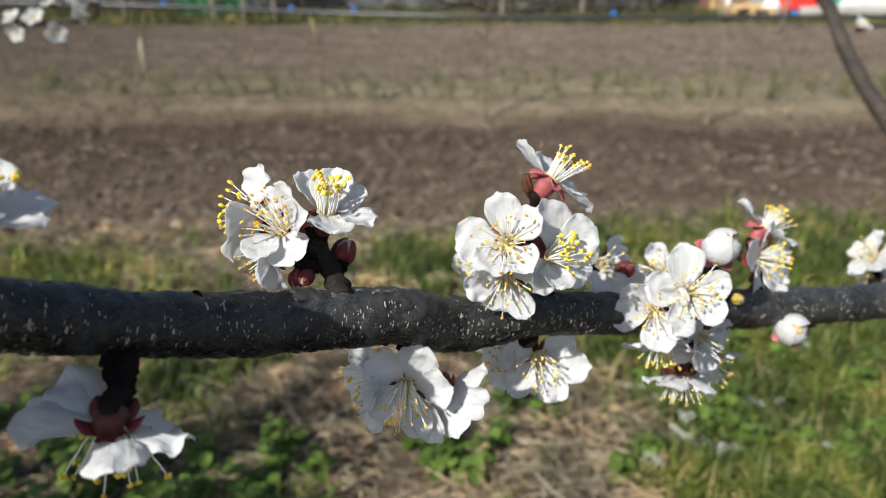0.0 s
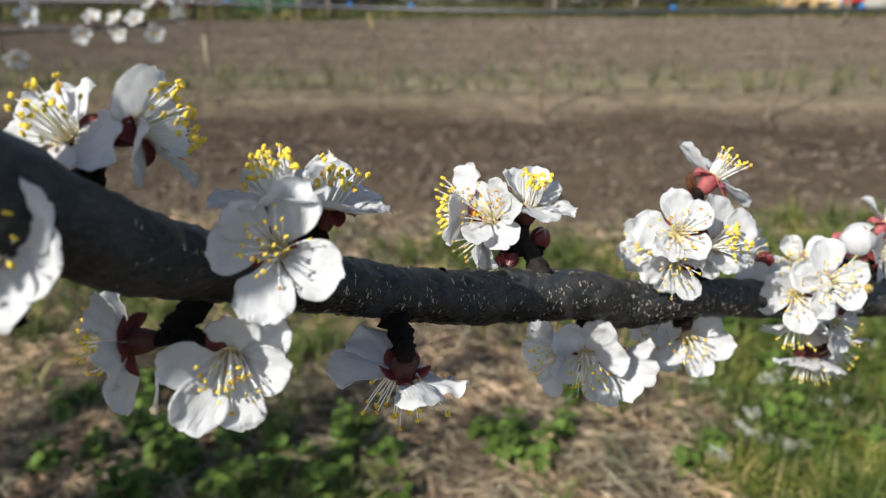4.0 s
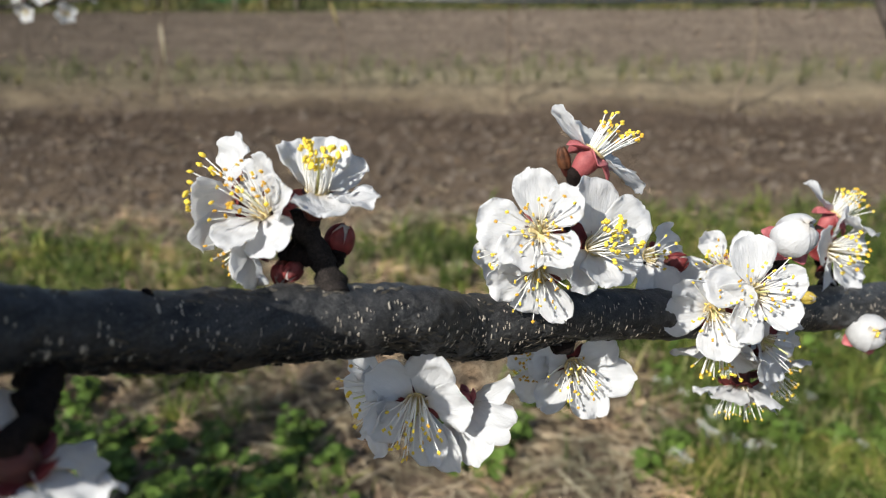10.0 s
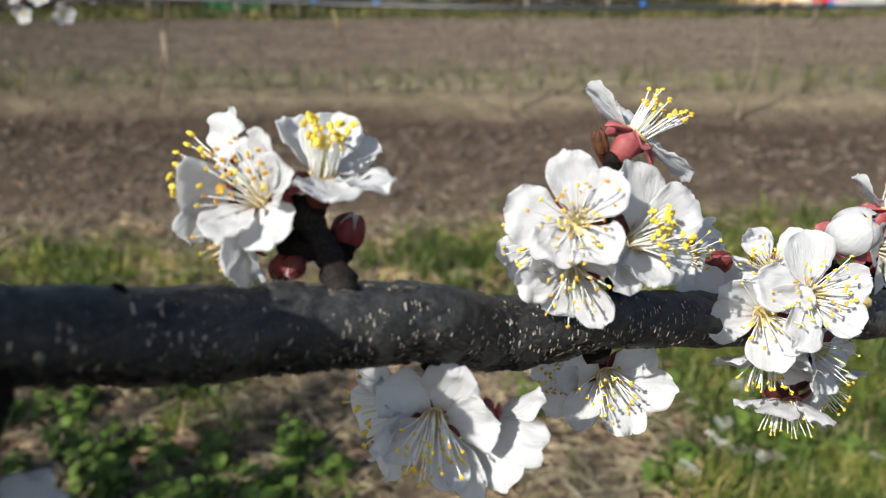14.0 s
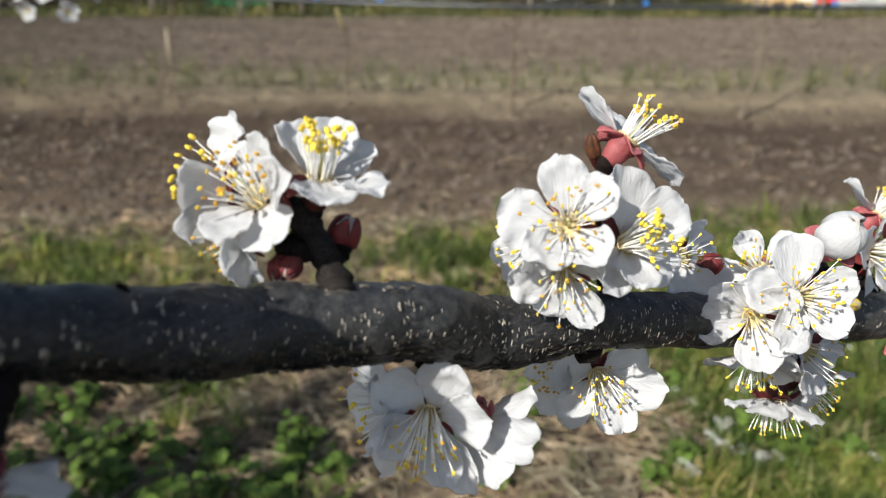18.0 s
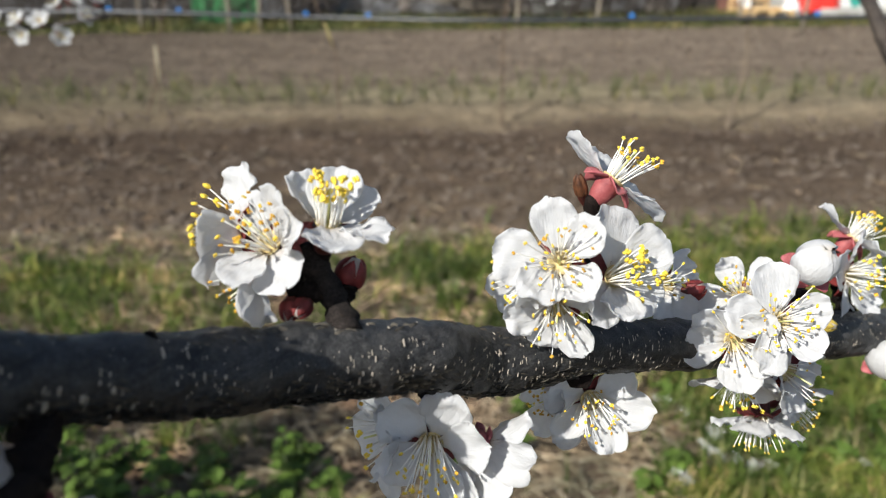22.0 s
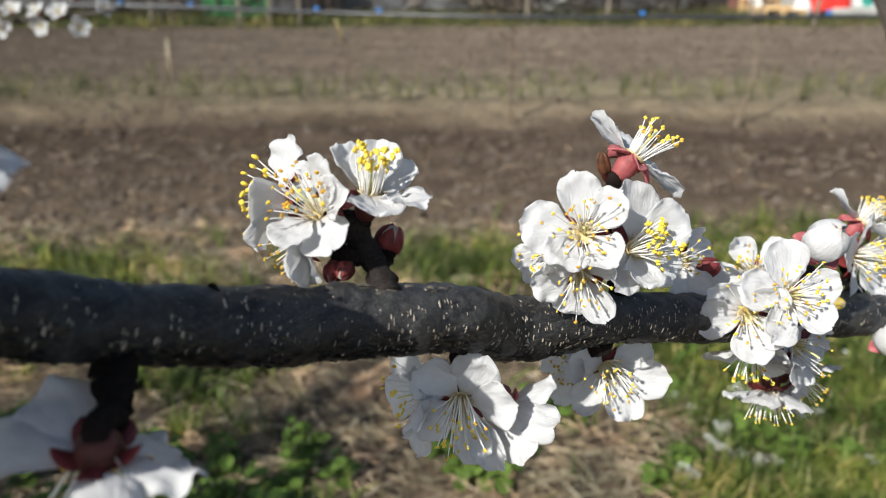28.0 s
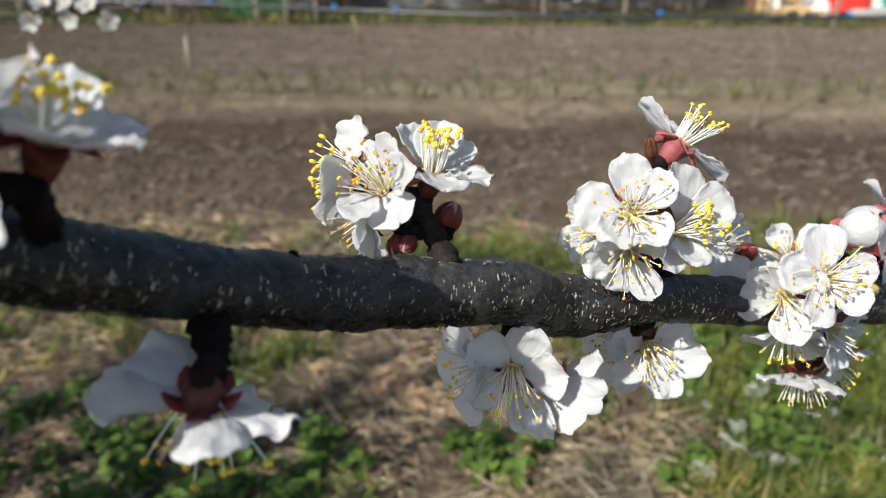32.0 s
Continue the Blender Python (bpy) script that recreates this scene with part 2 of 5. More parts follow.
# ---- blossoms ----
def petal_mesh(seed, length=0.0140, width=0.0123):
    rnd = random.Random(seed)
    nu, nv, thick = 16, 14, 0.00011
    cup, roll, notch = rnd.uniform(0.10, 0.24), rnd.uniform(0.15, 0.42), rnd.choice((0.0, 0.03, 0.05))
    ruff, skew = rnd.uniform(0.0010, 0.0020), rnd.uniform(-0.12, 0.12)
    top = []
    for i in range(nu + 1):
        u = math.sin(math.pi / 2 * i / nu)
        if u > 0.60:
            w = math.sqrt(max(0.0, 1 - ((u - 0.60) / 0.402) ** 2))
        else:
            w = 0.20 + 0.80 * math.sin(math.pi / 2 * u / 0.60) ** 1.1
        for j in range(nv + 1):
            v = 2 * j / nv - 1
            x = length * u * (1 - notch * math.exp(-(v * 4) ** 2) * u**6)
            y = width / 2 * w * v + skew * length * u * u
            edge = max(abs(v), u) ** 3
            z = length * cup * u * u + roll * width * 0.5 * (w * v) ** 2
            z += ruff * edge * noise.noise(Vector((x * 320, y * 320, seed * 3.1))) * 1.6
            z += 0.00045 * noise.noise(Vector((x * 420, y * 700, seed * 1.3 + 9))) + 0.00022 * u * noise.noise(Vector((x * 300, y * 2600, seed)))
            x += 0.0009 * edge * noise.noise(Vector((y * 420, seed * 2.2, 4.0))) + 0.0004 * edge * noise.noise(Vector((y * 1500, seed * 1.2, 7.0)))
            top.append(Vector((x, y, z)))
    m = nv + 1
    verts = top + [p - Vector((0, 0, thick)) for p in top]
    o = len(top)
    faces = []
    for i in range(nu):
        for j in range(nv):
            a = i * m + j
            faces.append((a, a + m, a + m + 1, a + 1))
            faces.append((o + a + 1, o + a + m + 1, o + a + m, o + a))
    rim = [i * m for i in range(nu + 1)] + [nu * m + j for j in range(1, m)] + [i * m + nv for i in range(nu - 1, -1, -1)] + list(range(nv - 1, 0, -1))
    for a, b in zip(rim, rim[1:] + rim[:1]):
        faces.append((b, a, o + a, o + b))
    me = mesh_of("petal", verts, faces)
    me.materials.append(MAT["petal"])
    return me


def sepal_mesh(seed):
    rnd = random.Random(seed + 50)
    nu, nv = 6, 6
    top = []
    for i in range(nu + 1):
        u = i / nu
        w = 0.0030 * math.sqrt(max(0, 1 - ((u - 0.38) / 0.63) ** 2))
        for j in range(nv + 1):
            v = 2 * j / nv - 1
            top.append(Vector((0.0056 * u, w * v, -0.0005 * u + 0.10 * w * 4 * (v * v) - 0.0012 * u * u * rnd.uniform(0.8, 1.2))))
    verts = top + [p - Vector((0, 0, 0.00035)) for p in top]
    o, m, faces = len(top), nv + 1, []
    for i in range(nu):
        for j in range(nv):
            a = i * m + j
            faces += [(a, a + m, a + m + 1, a + 1), (o + a + 1, o + a + m + 1, o + a + m, o + a)]
    rim = [i * m for i in range(nu + 1)] + [nu * m + j for j in range(1, m)] + [i * m + nv for i in range(nu - 1, -1, -1)] + list(range(nv - 1, 0, -1))
    faces += [(b, a, o + a, o + b) for a, b in zip(rim, rim[1:] + rim[:1])]
    return mesh_of("sepal", verts, faces)


def lathe(name, profile, sides=16, wob=0.0, seed=0):
    verts, faces = [], []
    for i, (r, z) in enumerate(profile):
        for k in range(sides):
            a = 2 * math.pi * k / sides
            rr = r * (1 + wob * noise.noise(Vector((math.cos(a) * 2, math.sin(a) * 2, z * 300 + seed))))
            verts.append((rr * math.cos(a), rr * math.sin(a), z))
    for i in range(len(profile) - 1):
        for k in range(sides):
            a, b = i * sides + k, i * sides + (k + 1) % sides
            faces.append((a, b, b + sides, a + sides))
    faces.append(tuple(reversed(range(sides))))
    faces.append(tuple(range((len(profile) - 1) * sides, len(profile) * sides)))
    return mesh_of(name, verts, faces)


def filament_mesh(length, bend):
    line = [Vector((bend * length * (s / 6) ** 2, 0, length * s / 6)) for s in range(7)]
    me = tube("filament", line, [0.00021 - 0.00008 * s / 6 for s in range(7)], 6)
    me.materials.append(MAT["filament"])
    return me, line[-1]


def anther_mesh(seed, material):
    verts, faces = [], []
    for lobe in (-1, 1):
        base = len(verts)
        for i in range(5):
            th = math.pi * i / 4
            for k in range(8):
                a = 2 * math.pi * k / 8
                verts.append((0.00034 * lobe + 0.00040 * math.sin(th) * math.cos(a), 0.00042 * math.sin(th) * math.sin(a), 0.00070 * math.cos(th)))
        for i in range(4):
            for k in range(8):
                p, q = base + i * 8 + k, base + i * 8 + (k + 1) % 8
                faces.append((p, q, q + 8, p + 8))
    me = mesh_of("anther", verts, faces)
    me.materials.append(material)
    return me


PETALS = [petal_mesh(s) for s in range(14)]
SEPALS = {}
for key in ("sepal", "sepal_pink"):
    SEPALS[key] = [sepal_mesh(s) for s in range(3)]
    for me in SEPALS[key]:
        me.materials.append(MAT[key])
STAMENS = [filament_mesh(0.0078 + 0.0013 * k, b) for k in range(5) for b in (-0.12, 0.10)]
ANTHERS = [anther_mesh(0, MAT["anther"]), anther_mesh(1, MAT["anther_old"])]
CUP = lathe("calyx_cup", [(0.0014, -0.0078), (0.0023, -0.0070), (0.0031, -0.0052), (0.0034, -0.0032), (0.0034, -0.0014), (0.0037, -0.0004), (0.0030, -0.0003), (0.0022, -0.0016), (0.0014, -0.0030)], 18, 0.06, 3)
CUP_PINK = CUP.copy()
CUP.materials.append(MAT["cup"])
CUP_PINK.materials.append(MAT["cup_pink"])
THROAT = lathe("throat", [(0.0005, -0.0020), (0.0024, -0.0012), (0.0033, 0.0003), (0.0034, 0.0006), (0.0028, 0.0002), (0.0012, -0.0012)], 18)


def blossom(at, way, spin=0.0, size=1.0, opened=14.0, spread=34.0, stamens=30, root=None, tone="sepal", seed=1,
            label="fully open white apricot blossom with yellow-tipped stamens", group="blossoms on the branch", old=0.15, lean=0.0, towards=0.0, shape=(), pollen=1.0, reach=1.0, cup=1.0, leaf=1.0):
    """A blossom with its middle at 'at' that faces 'way'. opened: degrees that the petals rise; spread: the stamens' fan;
    lean, towards: degrees by which the stamens all tip, and to which side;
    shape: side, rise, length, twist and width of each petal, where they are uneven; pollen: the size of the pollen sacs;
    reach: the length of the stamens; cup: the depth of the calyx; leaf: the size of the sepals."""
    rnd = random.Random(seed)
    base = frame_of(at, way, RISE if abs(way.dot(RISE)) < 0.93 else -OPEN) @ Matrix.Rotation(radians(spin), 4, "Z")
    fl = thing("apricot_blossom", base @ Matrix.Scale(size, 4), label, "blossom", group)
    part("calyx_cup", CUP_PINK if tone == "sepal_pink" else CUP, MAT["cup"], fl, Matrix.Diagonal((1, 1, cup, 1)), "pink calyx cup" if tone == "sepal_pink" else "brown-red calyx cup")
    for k in range(5):
        part("sepal", rnd.choice(SEPALS[tone]), MAT[tone], fl,
             Matrix.Rotation(radians(36 + 72 * k + rnd.uniform(-8, 8)), 4, "Z") @ Matrix.Translation((0.0028, 0, -0.0009)) @ Matrix.Rotation(radians(rnd.uniform(-10, 20)), 4, "Y") @ Matrix.Scale(leaf, 4))
    for k in range(len(shape) or 5):
        a = 72 * k + rnd.uniform(-9, 9)
        up = opened + rnd.uniform(-13, 13)
        s = rnd.uniform(0.92, 1.08)
        twist = rnd.uniform(-14, 14)
        if shape:
            a, up, s = shape[k][0] - spin, shape[k][1], shape[k][2]
            twist = shape[k][3] if len(shape[k]) > 3 else twist
        wide = s * (shape[k][4] if shape and len(shape[k]) > 4 else rnd.uniform(0.95, 1.10))
        part("petal", rnd.choice(PETALS), MAT["petal"], fl,
             Matrix.Rotation(radians(a), 4, "Z") @ Matrix.Translation((0.0026, 0, 0.0003 * (k % 2))) @ Matrix.Rotation(radians(-up), 4, "Y")
             @ Matrix.Rotation(radians(twist), 4, "X") @ Matrix.Diagonal((s, wide, 1, 1)))
    part("throat", THROAT, MAT["throat"], fl)
    side = Matrix.Rotation(radians(towards - spin), 4, "Z")
    tip = side @ Matrix.Rotation(radians(lean), 4, "Y") @ side.inverted()
    for k in range(stamens):
        a = 360.0 * k / stamens * 3.0 + rnd.uniform(-12, 12)
        ring = rnd.uniform(0.0012, 0.0027)
        tilt = spread * (ring / 0.0027) ** 1.5 * rnd.uniform(0.55, 1.2)
        me, end = rnd.choice(STAMENS)
        st = part("stamen", me, MAT["filament"], fl,
                  tip @ Matrix.Rotation(radians(a), 4, "Z") @ Matrix.Translation((ring, 0, -0.0008)) @ Matrix.Rotation(radians(tilt), 4, "Y") @ Matrix.Diagonal((1, 1, reach, 1)))
        part("anther", ANTHERS[1] if rnd.random() < old else ANTHERS[0], MAT["anther"], st,
             Matrix.Translation(end) @ Matrix.Diagonal((1, 1, 1 / reach, 1)) @ Euler((rnd.uniform(-1, 1), rnd.uniform(-1, 1), rnd.uniform(0, 3))).to_matrix().to_4x4() @ Matrix.Scale(pollen * rnd.uniform(0.74, 1.06), 4), "yellow pollen sac")
    style = tube("pistil", [(0, 0, -0.001), (0.0003, 0, 0.004), (0.0002, 0.0004, 0.0095)], [0.00045, 0.00030, 0.00028], 6)
    part("pistil", style, MAT["pistil"], fl, tip)
    if root is not None:
        inv = fl.matrix_basis.inverted()
        r = inv @ Vector(root)
        line = catmull([(0, 0, -0.0068 * cup), (0, 0, -0.0085 * cup), r * 0.7 + Vector((0, 0, -0.0030)), r], 4)
        part("stalk", tube("stalk", line, [0.0019 + 0.0006 * i / len(line) for i in range(len(line))], 10, 0.25, seed, 400.0), MAT["spur"], fl, None, "short dark stalk")
    return fl


def closed_bud(at, way, size=1.0, spin=0.0, tone="sepal", seed=1, label="tight dark red flower bud showing a little white", root=None):
    """A bud still wrapped in its sepals, a little white at the tip."""
    b = thing("flower_bud", Matrix.Translation(at) @ turn_to(way, spin) @ Matrix.Scale(size, 4), label, "flower bud", "buds on the branch")
    core = lathe("folded_petals", [(0.0004, -0.0030), (0.0022, -0.0022), (0.0031, 0.0002), (0.0029, 0.0026), (0.0016, 0.0041), (0.0003, 0.0046)], 14, 0.12, seed)
    if tone == "scale":
        b.matrix_basis = b.matrix_basis @ Matrix.Diagonal((0.8, 0.8, 1.5, 1))
    part("folded_petals", core, MAT["scale" if tone == "scale" else "petal"], b, None, "brown inner scales" if tone == "scale" else "white folded petals")
    part("calyx_cup", lathe("calyx_cup", [(0.0008, -0.0062), (0.0020, -0.0050), (0.0029, -0.0030), (0.0033, -0.0008), (0.0032, 0.0002)], 14), MAT["cup"], b)
    for k in range(5):
        verts, faces = [], []
        for i in range(7):
            u = i / 6
            th = radians(112 - 92 * u)
            w = 0.62 * math.sqrt(max(0.0, 1 - ((u - 0.30) / 0.71) ** 2))
            for j in range(6):
                v = 2 * j / 5 - 1
                rr = 0.00375 + 0.00035 * (1 - v * v)
                verts.append((rr * math.sin(th) * math.cos(w * v), rr * math.sin(th) * math.sin(w * v), rr * 1.25 * math.cos(th)))
        verts += [tuple(c * 0.93 for c in p) for p in verts]
        for i in range(6):
            for j in range(5):
                a = i * 6 + j
                faces += [(a, a + 1, a + 7, a + 6), (a + 48, a + 49, a + 43, a + 42)]
        part("sepal", mesh_of("sepal", verts, faces), MAT[tone], b, Matrix.Rotation(radians(72 * k), 4, "Z"))
    if root is not None:
        r = b.matrix_basis.inverted() @ Vector(root)
        part("stalk", tube("stalk", catmull([(0, 0, -0.006), (0, 0, -0.0075), r], 4), 0.0011, 8, 0.15, seed), MAT["spur"], b)
    return b


def opening_bud(at, way, size=1.0, spin=0.0, tone="sepal_pink", seed=1, anthers=True, root=None, gap=0.0, label="round white bud about to open, petals still overlapping"):
    """A ball of overlapping white petals on spread sepals."""
    rnd = random.Random(seed)
    b = thing("opening_bud", Matrix.Translation(at) @ turn_to(way, spin) @ Matrix.Scale(size, 4), label, "flower bud", "buds on the branch")
    for k in range(5):
        verts, faces = [], []
        R = 0.0058 + 0.00045 * k
        for i in range(10):
            u = i / 9
            th = radians(150 - (128 + 8 * k - gap) * u)
            w = 0.95 * math.sqrt(max(0.0, 1 - ((u - 0.52) / 0.56) ** 2)) + 0.02
            for j in range(9):
                v = 2 * j / 8 - 1
                rr = R * (1 + 0.06 * noise.noise(Vector((u * 5, v * 4, seed + k * 2.0))) - 0.05 * v * (k % 2))
                verts.append((rr * math.sin(th) * math.cos(w * v), rr * math.sin(th) * math.sin(w * v), rr * 1.02 * math.cos(th)))
        o = len(verts)
        verts += [tuple(c * 0.975 for c in p) for p in verts]
        for i in range(9):
            for j in range(8):
                a = i * 9 + j
                faces += [(a, a + 1, a + 10, a + 9), (o + a + 9, o + a + 10, o + a + 1, o + a)]
        part("petal", mesh_of("petal", verts, faces), MAT["petal"], b, Matrix.Rotation(radians(72 * k * 2 + rnd.uniform(-10, 10)), 4, "Z"))
    for k in range(5):
        part("sepal", rnd.choice(SEPALS[tone]), MAT[tone], b,
             Matrix.Rotation(radians(72 * k), 4, "Z") @ Matrix.Translation((0.0022, 0, -0.0066)) @ Matrix.Rotation(radians(-32), 4, "Y") @ Matrix.Scale(1.15, 4))
    part("inner_petals", lathe("inner_petals", [(0.0005, -0.0054), (0.0035, -0.0042), (0.0052, -0.0010), (0.0053, 0.0010), (0.0042, 0.0036), (0.0020, 0.0050), (0.0004, 0.0053)], 18, 0.10, seed), MAT["petal"], b)
    part("calyx_cup", CUP, MAT["cup"], b, Matrix.Translation((0, 0, -0.0056)))
    if anthers:
        for k in range(6):
            part("anther", ANTHERS[0], MAT["anther"], b, Matrix.Translation((0.0022 * math.cos(k * 1.1) * rnd.random(), 0.0014 * math.sin(k * 1.1), 0.0058 if gap else 0.0066)) @ Matrix.Rotation(k, 4, "X"), "yellow pollen sac")
    if root is not None:
        r = b.matrix_basis.inverted() @ Vector(root)
        part("stalk", tube("stalk", catmull([(0, 0, -0.012), (0, 0, -0.0135), r], 4), 0.0012, 8, 0.15, seed), MAT["spur"], b)
    return b


# ---- the branch ----
LIMB = [(-2.08, -0.47, 0.93), (-1.55, -0.42, 1.08), (-1.0, -0.36, 1.17), (-0.55, -0.26, 1.235), (-0.30, -0.105, 1.180), (-0.2320, -0.0200, 1.1050), (-0.1880, 0.0300, 1.0450), (-0.1322, 0.0828, 0.9650), (-0.1130, 0.1118, 0.9402), (-0.0980, 0.1290, 0.9285), (-0.0800, 0.1477, 0.9155),
        (-0.0581, 0.1676, 0.9032), (-0.0395, 0.1830, 0.8961), (-0.0148, 0.1964, 0.8899), (0.0030, 0.2150, 0.8762),
        (0.0341, 0.2303, 0.8717), (0.0650, 0.2455, 0.8631), (0.0978, 0.2634, 0.8541), (0.1391, 0.2860, 0.8434), (0.1827, 0.3087, 0.8328),
        (0.2305, 0.3319, 0.8236), (0.34, 0.385, 0.812), (0.55, 0.47, 0.79), (0.85, 0.58, 0.76)]
LIMB_R = [0.030, 0.024, 0.018, 0.013, 0.0110, 0.0105, 0.0102, 0.0096, 0.0080, 0.0080, 0.0081, 0.0087, 0.0091, 0.0088, 0.0095, 0.0081, 0.0083, 0.0085, 0.0087, 0.0089, 0.0092, 0.0100, 0.0125, 0.0160]
STEPS = 40
limb_line = catmull(LIMB, STEPS)
limb_radii = [float(np.interp(i / STEPS, range(len(LIMB_R)), LIMB_R)) * (1 + 0.035 * noise.noise(Vector((i * 0.05, 3.3, 0)))) for i in range(len(limb_line))]
branch = thing("apricot_branch", Matrix.Translation(limb_line[0]), "dark grey-black apricot branch with pale bark pores and flowering spurs", "branch")
BACK = branch.matrix_basis.inverted()
limb_mesh = tube("limb", [BACK @ p for p in limb_line], limb_radii, 64, 0.10, 2, 120.0)
part("limb", limb_mesh, MAT["bark"], branch)


def on_limb(i, angle, lift=0.0):
    """A place on the limb's skin, at a point of its line, and the skin's frame: out, along."""
    p = limb_line[i]
    along = (limb_line[min(i + 1, len(limb_line) - 1)] - limb_line[max(i - 1, 0)]).normalized()
    side = along.cross(Vector((0, 0, 1))).normalized()
    up = side.cross(along)
    out = side * math.cos(angle) + up * math.sin(angle)
    return p + out * (limb_radii[i] + lift), out, along


def frame_of(place, z, x):
    x = (x - z * x.dot(z)).normalized()
    y = z.cross(x)
    return Matrix.Translation(place) @ Matrix((x, y, z)).transposed().to_4x4()


def pore_mesh(seed):
    rnd = random.Random(seed)
    verts, faces = [], []
    for i in range(4):
        r = (1.0, 0.85, 0.5, 0.0)[i]
        for k in range(9):
            a = 2 * math.pi * k / 9
            q = r * rnd.uniform(0.35, 1.45)
            verts.append((0.00026 * q * math.cos(a), 0.00066 * q * math.sin(a), 0.00005 + 0.00020 * (1 - r)))
    for i in range(3):
        for k in range(9):
            a, b = i * 9 + k, i * 9 + (k + 1) % 9
            faces.append((a, b, b + 9, a + 9))
    return mesh_of("bark_pore", verts, faces)


PORES = [pore_mesh(s) for s in range(6)]
rnd = random.Random(11)
for k in range(290):
    i = int(STEPS * (7.2 + 12.8 * rnd.random() ** 0.8))
    place, out, along = on_limb(i, radians(rnd.triangular(-70, 85, 0)))
    flip = frame_of(place, out, along)
    part("bark_pore", rnd.choice(PORES), MAT["lenticel"], branch, BACK @ flip @ Matrix.Diagonal((rnd.uniform(0.6, 1.35), rnd.uniform(0.6, 1.75), rnd.uniform(0.9, 1.6), 1)))


# Flaking bark along the underside and the upper rim: small curled scales.
flakes = random.Random(5)
fv, ff = [], []
for k in range(2300):
    i = int(STEPS * (8 + 6.8 * flakes.random()) if flakes.random() < 0.8 else STEPS * (7 + 13.5 * flakes.random()))
    low = flakes.random() < 0.95
    place, out, along = on_limb(i, radians(flakes.gauss(-27, 14) if low else flakes.gauss(80, 12)), -0.0001)
    m = frame_of(place, out, along) @ Matrix.Rotation(flakes.uniform(-0.5, 0.5), 4, "Z")
    a, c, lift = flakes.uniform(0.0005, 0.0020), flakes.uniform(0.00010, 0.0003), flakes.uniform(0.0001, 0.0006)
    o = len(fv)
    fv += [BACK @ (m @ Vector(p)) for p in ((-a, -c, 0), (a, -c * 0.6, 0), (a * 0.8, c, lift), (-a * 0.7, c * 1.2, lift * 0.8), (0, -c * 1.3, 0.0001), (0, c * 1.4, lift * 1.3))]
    ff += [(o, o + 4, o + 5, o + 3), (o + 4, o + 1, o + 2, o + 5)]
flake_mesh = mesh_of("flaking_bark", fv, ff, False)
flake_ob = part("flaking_bark", flake_mesh, MAT["bark_flake"], branch, None, "thin lifting flakes of grey bark")
tagged(flake_ob, kind="stuff")


# Bark pores too small to pick apart, between the larger ones.
tiny = random.Random(8)
fv, ff = [], []
for k in range(1000):
    i = int(STEPS * (7.2 + 13 * tiny.random() ** 0.75))
    place, out, along = on_limb(i, radians(tiny.triangular(-70, 95, 10)))
    m = frame_of(place, out, along)
    w, h = tiny.uniform(0.00009, 0.00024), tiny.uniform(0.00018, 0.00055)
    o = len(fv)
    fv += [BACK @ (m @ Vector(p)) for p in ((-w, -h, 0), (w * 0.6, -h * 1.1, 0), (w, h * 0.9, 0), (-w * 0.7, h, 0), (0, 0, 0.00022))]
    ff += [(o, o + 1, o + 4), (o + 1, o + 2, o + 4), (o + 2, o + 3, o + 4), (o + 3, o, o + 4)]
tagged(part("speckled_bark", mesh_of("speckled_bark", fv, ff), MAT["lenticel"], branch, None, "fine pale specks of bark"), kind="stuff")


def knot(at, r, seed):
    """A dead bud or leaf scar that stands proud of the bark."""
    me = lathe("knot", [(r * 2.4, -r), (r * 1.6, -r * 0.2), (r * 0.9, r * 0.4), (r * 0.55, r * 1.0), (r * 0.15, r * 1.2)], 12, 0.9, seed)
    part("knot", me, MAT["spur"], branch, BACK @ Matrix.Translation(at) @ turn_to((0.2, 0.3, 1)), "dark dried bud")


def spur(points, radii, seed, label="", skin="spur"):
    line = catmull(points, 8)
    rr = [float(np.interp(i / 8, range(len(radii)), radii)) * (1 + 0.10 * math.sin(i * 1.3 + seed) + 0.07 * math.sin(i * 3.7)) for i in range(len(line))]
    return part("spur", tube("spur", [BACK @ p for p in line], rr, 18, 0.42 if skin == "spur" else 0.2, seed, 330.0), MAT[skin], branch, None, label or "short knobbly flowering spur")

# ---- clusters along the branch ----
SPUR_A = Vector((-0.0388, 0.1991, 0.9138))
SPUR_B = Vector((0.0346, 0.2370, 0.8980))
SPUR_B3 = Vector((0.0343, 0.2315, 0.8906))
SPUR_C = Vector((0.1162, 0.2795, 0.8657))
SPUR_CL = Vector((0.1054, 0.2632, 0.8412))
SPUR_C7 = Vector((0.1468, 0.3091, 0.8583))
SPUR_D = Vector((-0.0122, 0.2134, 0.8598))
SPUR_E = Vector((0.0352, 0.2456, 0.8435))
SPUR_G = Vector((-0.0712, 0.1318, 0.9048))
SPUR_N = Vector((-0.0894, 0.1192, 0.9451))
SPUR_M = Vector((-0.1387, 0.1148, 0.9606))
SPUR_R = Vector((-0.1219, 0.1038, 0.9266))
SPUR_O = Vector((-0.1418, 0.0797, 0.9441))
SPUR_K = Vector((0.2386, 0.3579, 0.8204))
blossom((-0.0480, 0.1977, 0.9190), facing(-0.30, 0.32, 0.88), 0, root=SPUR_A, spread=40, lean=20, towards=35, size=0.94, stamens=34, old=0.55, pollen=0.95, seed=11, shape=((-146, 11, 1.05, 0, 1.12), (162, 27, 0.99, 0), (32, 8, 0.86, 0), (-43, 44, 1.0), (-83, 38, 1.08, 20, 0.9)))
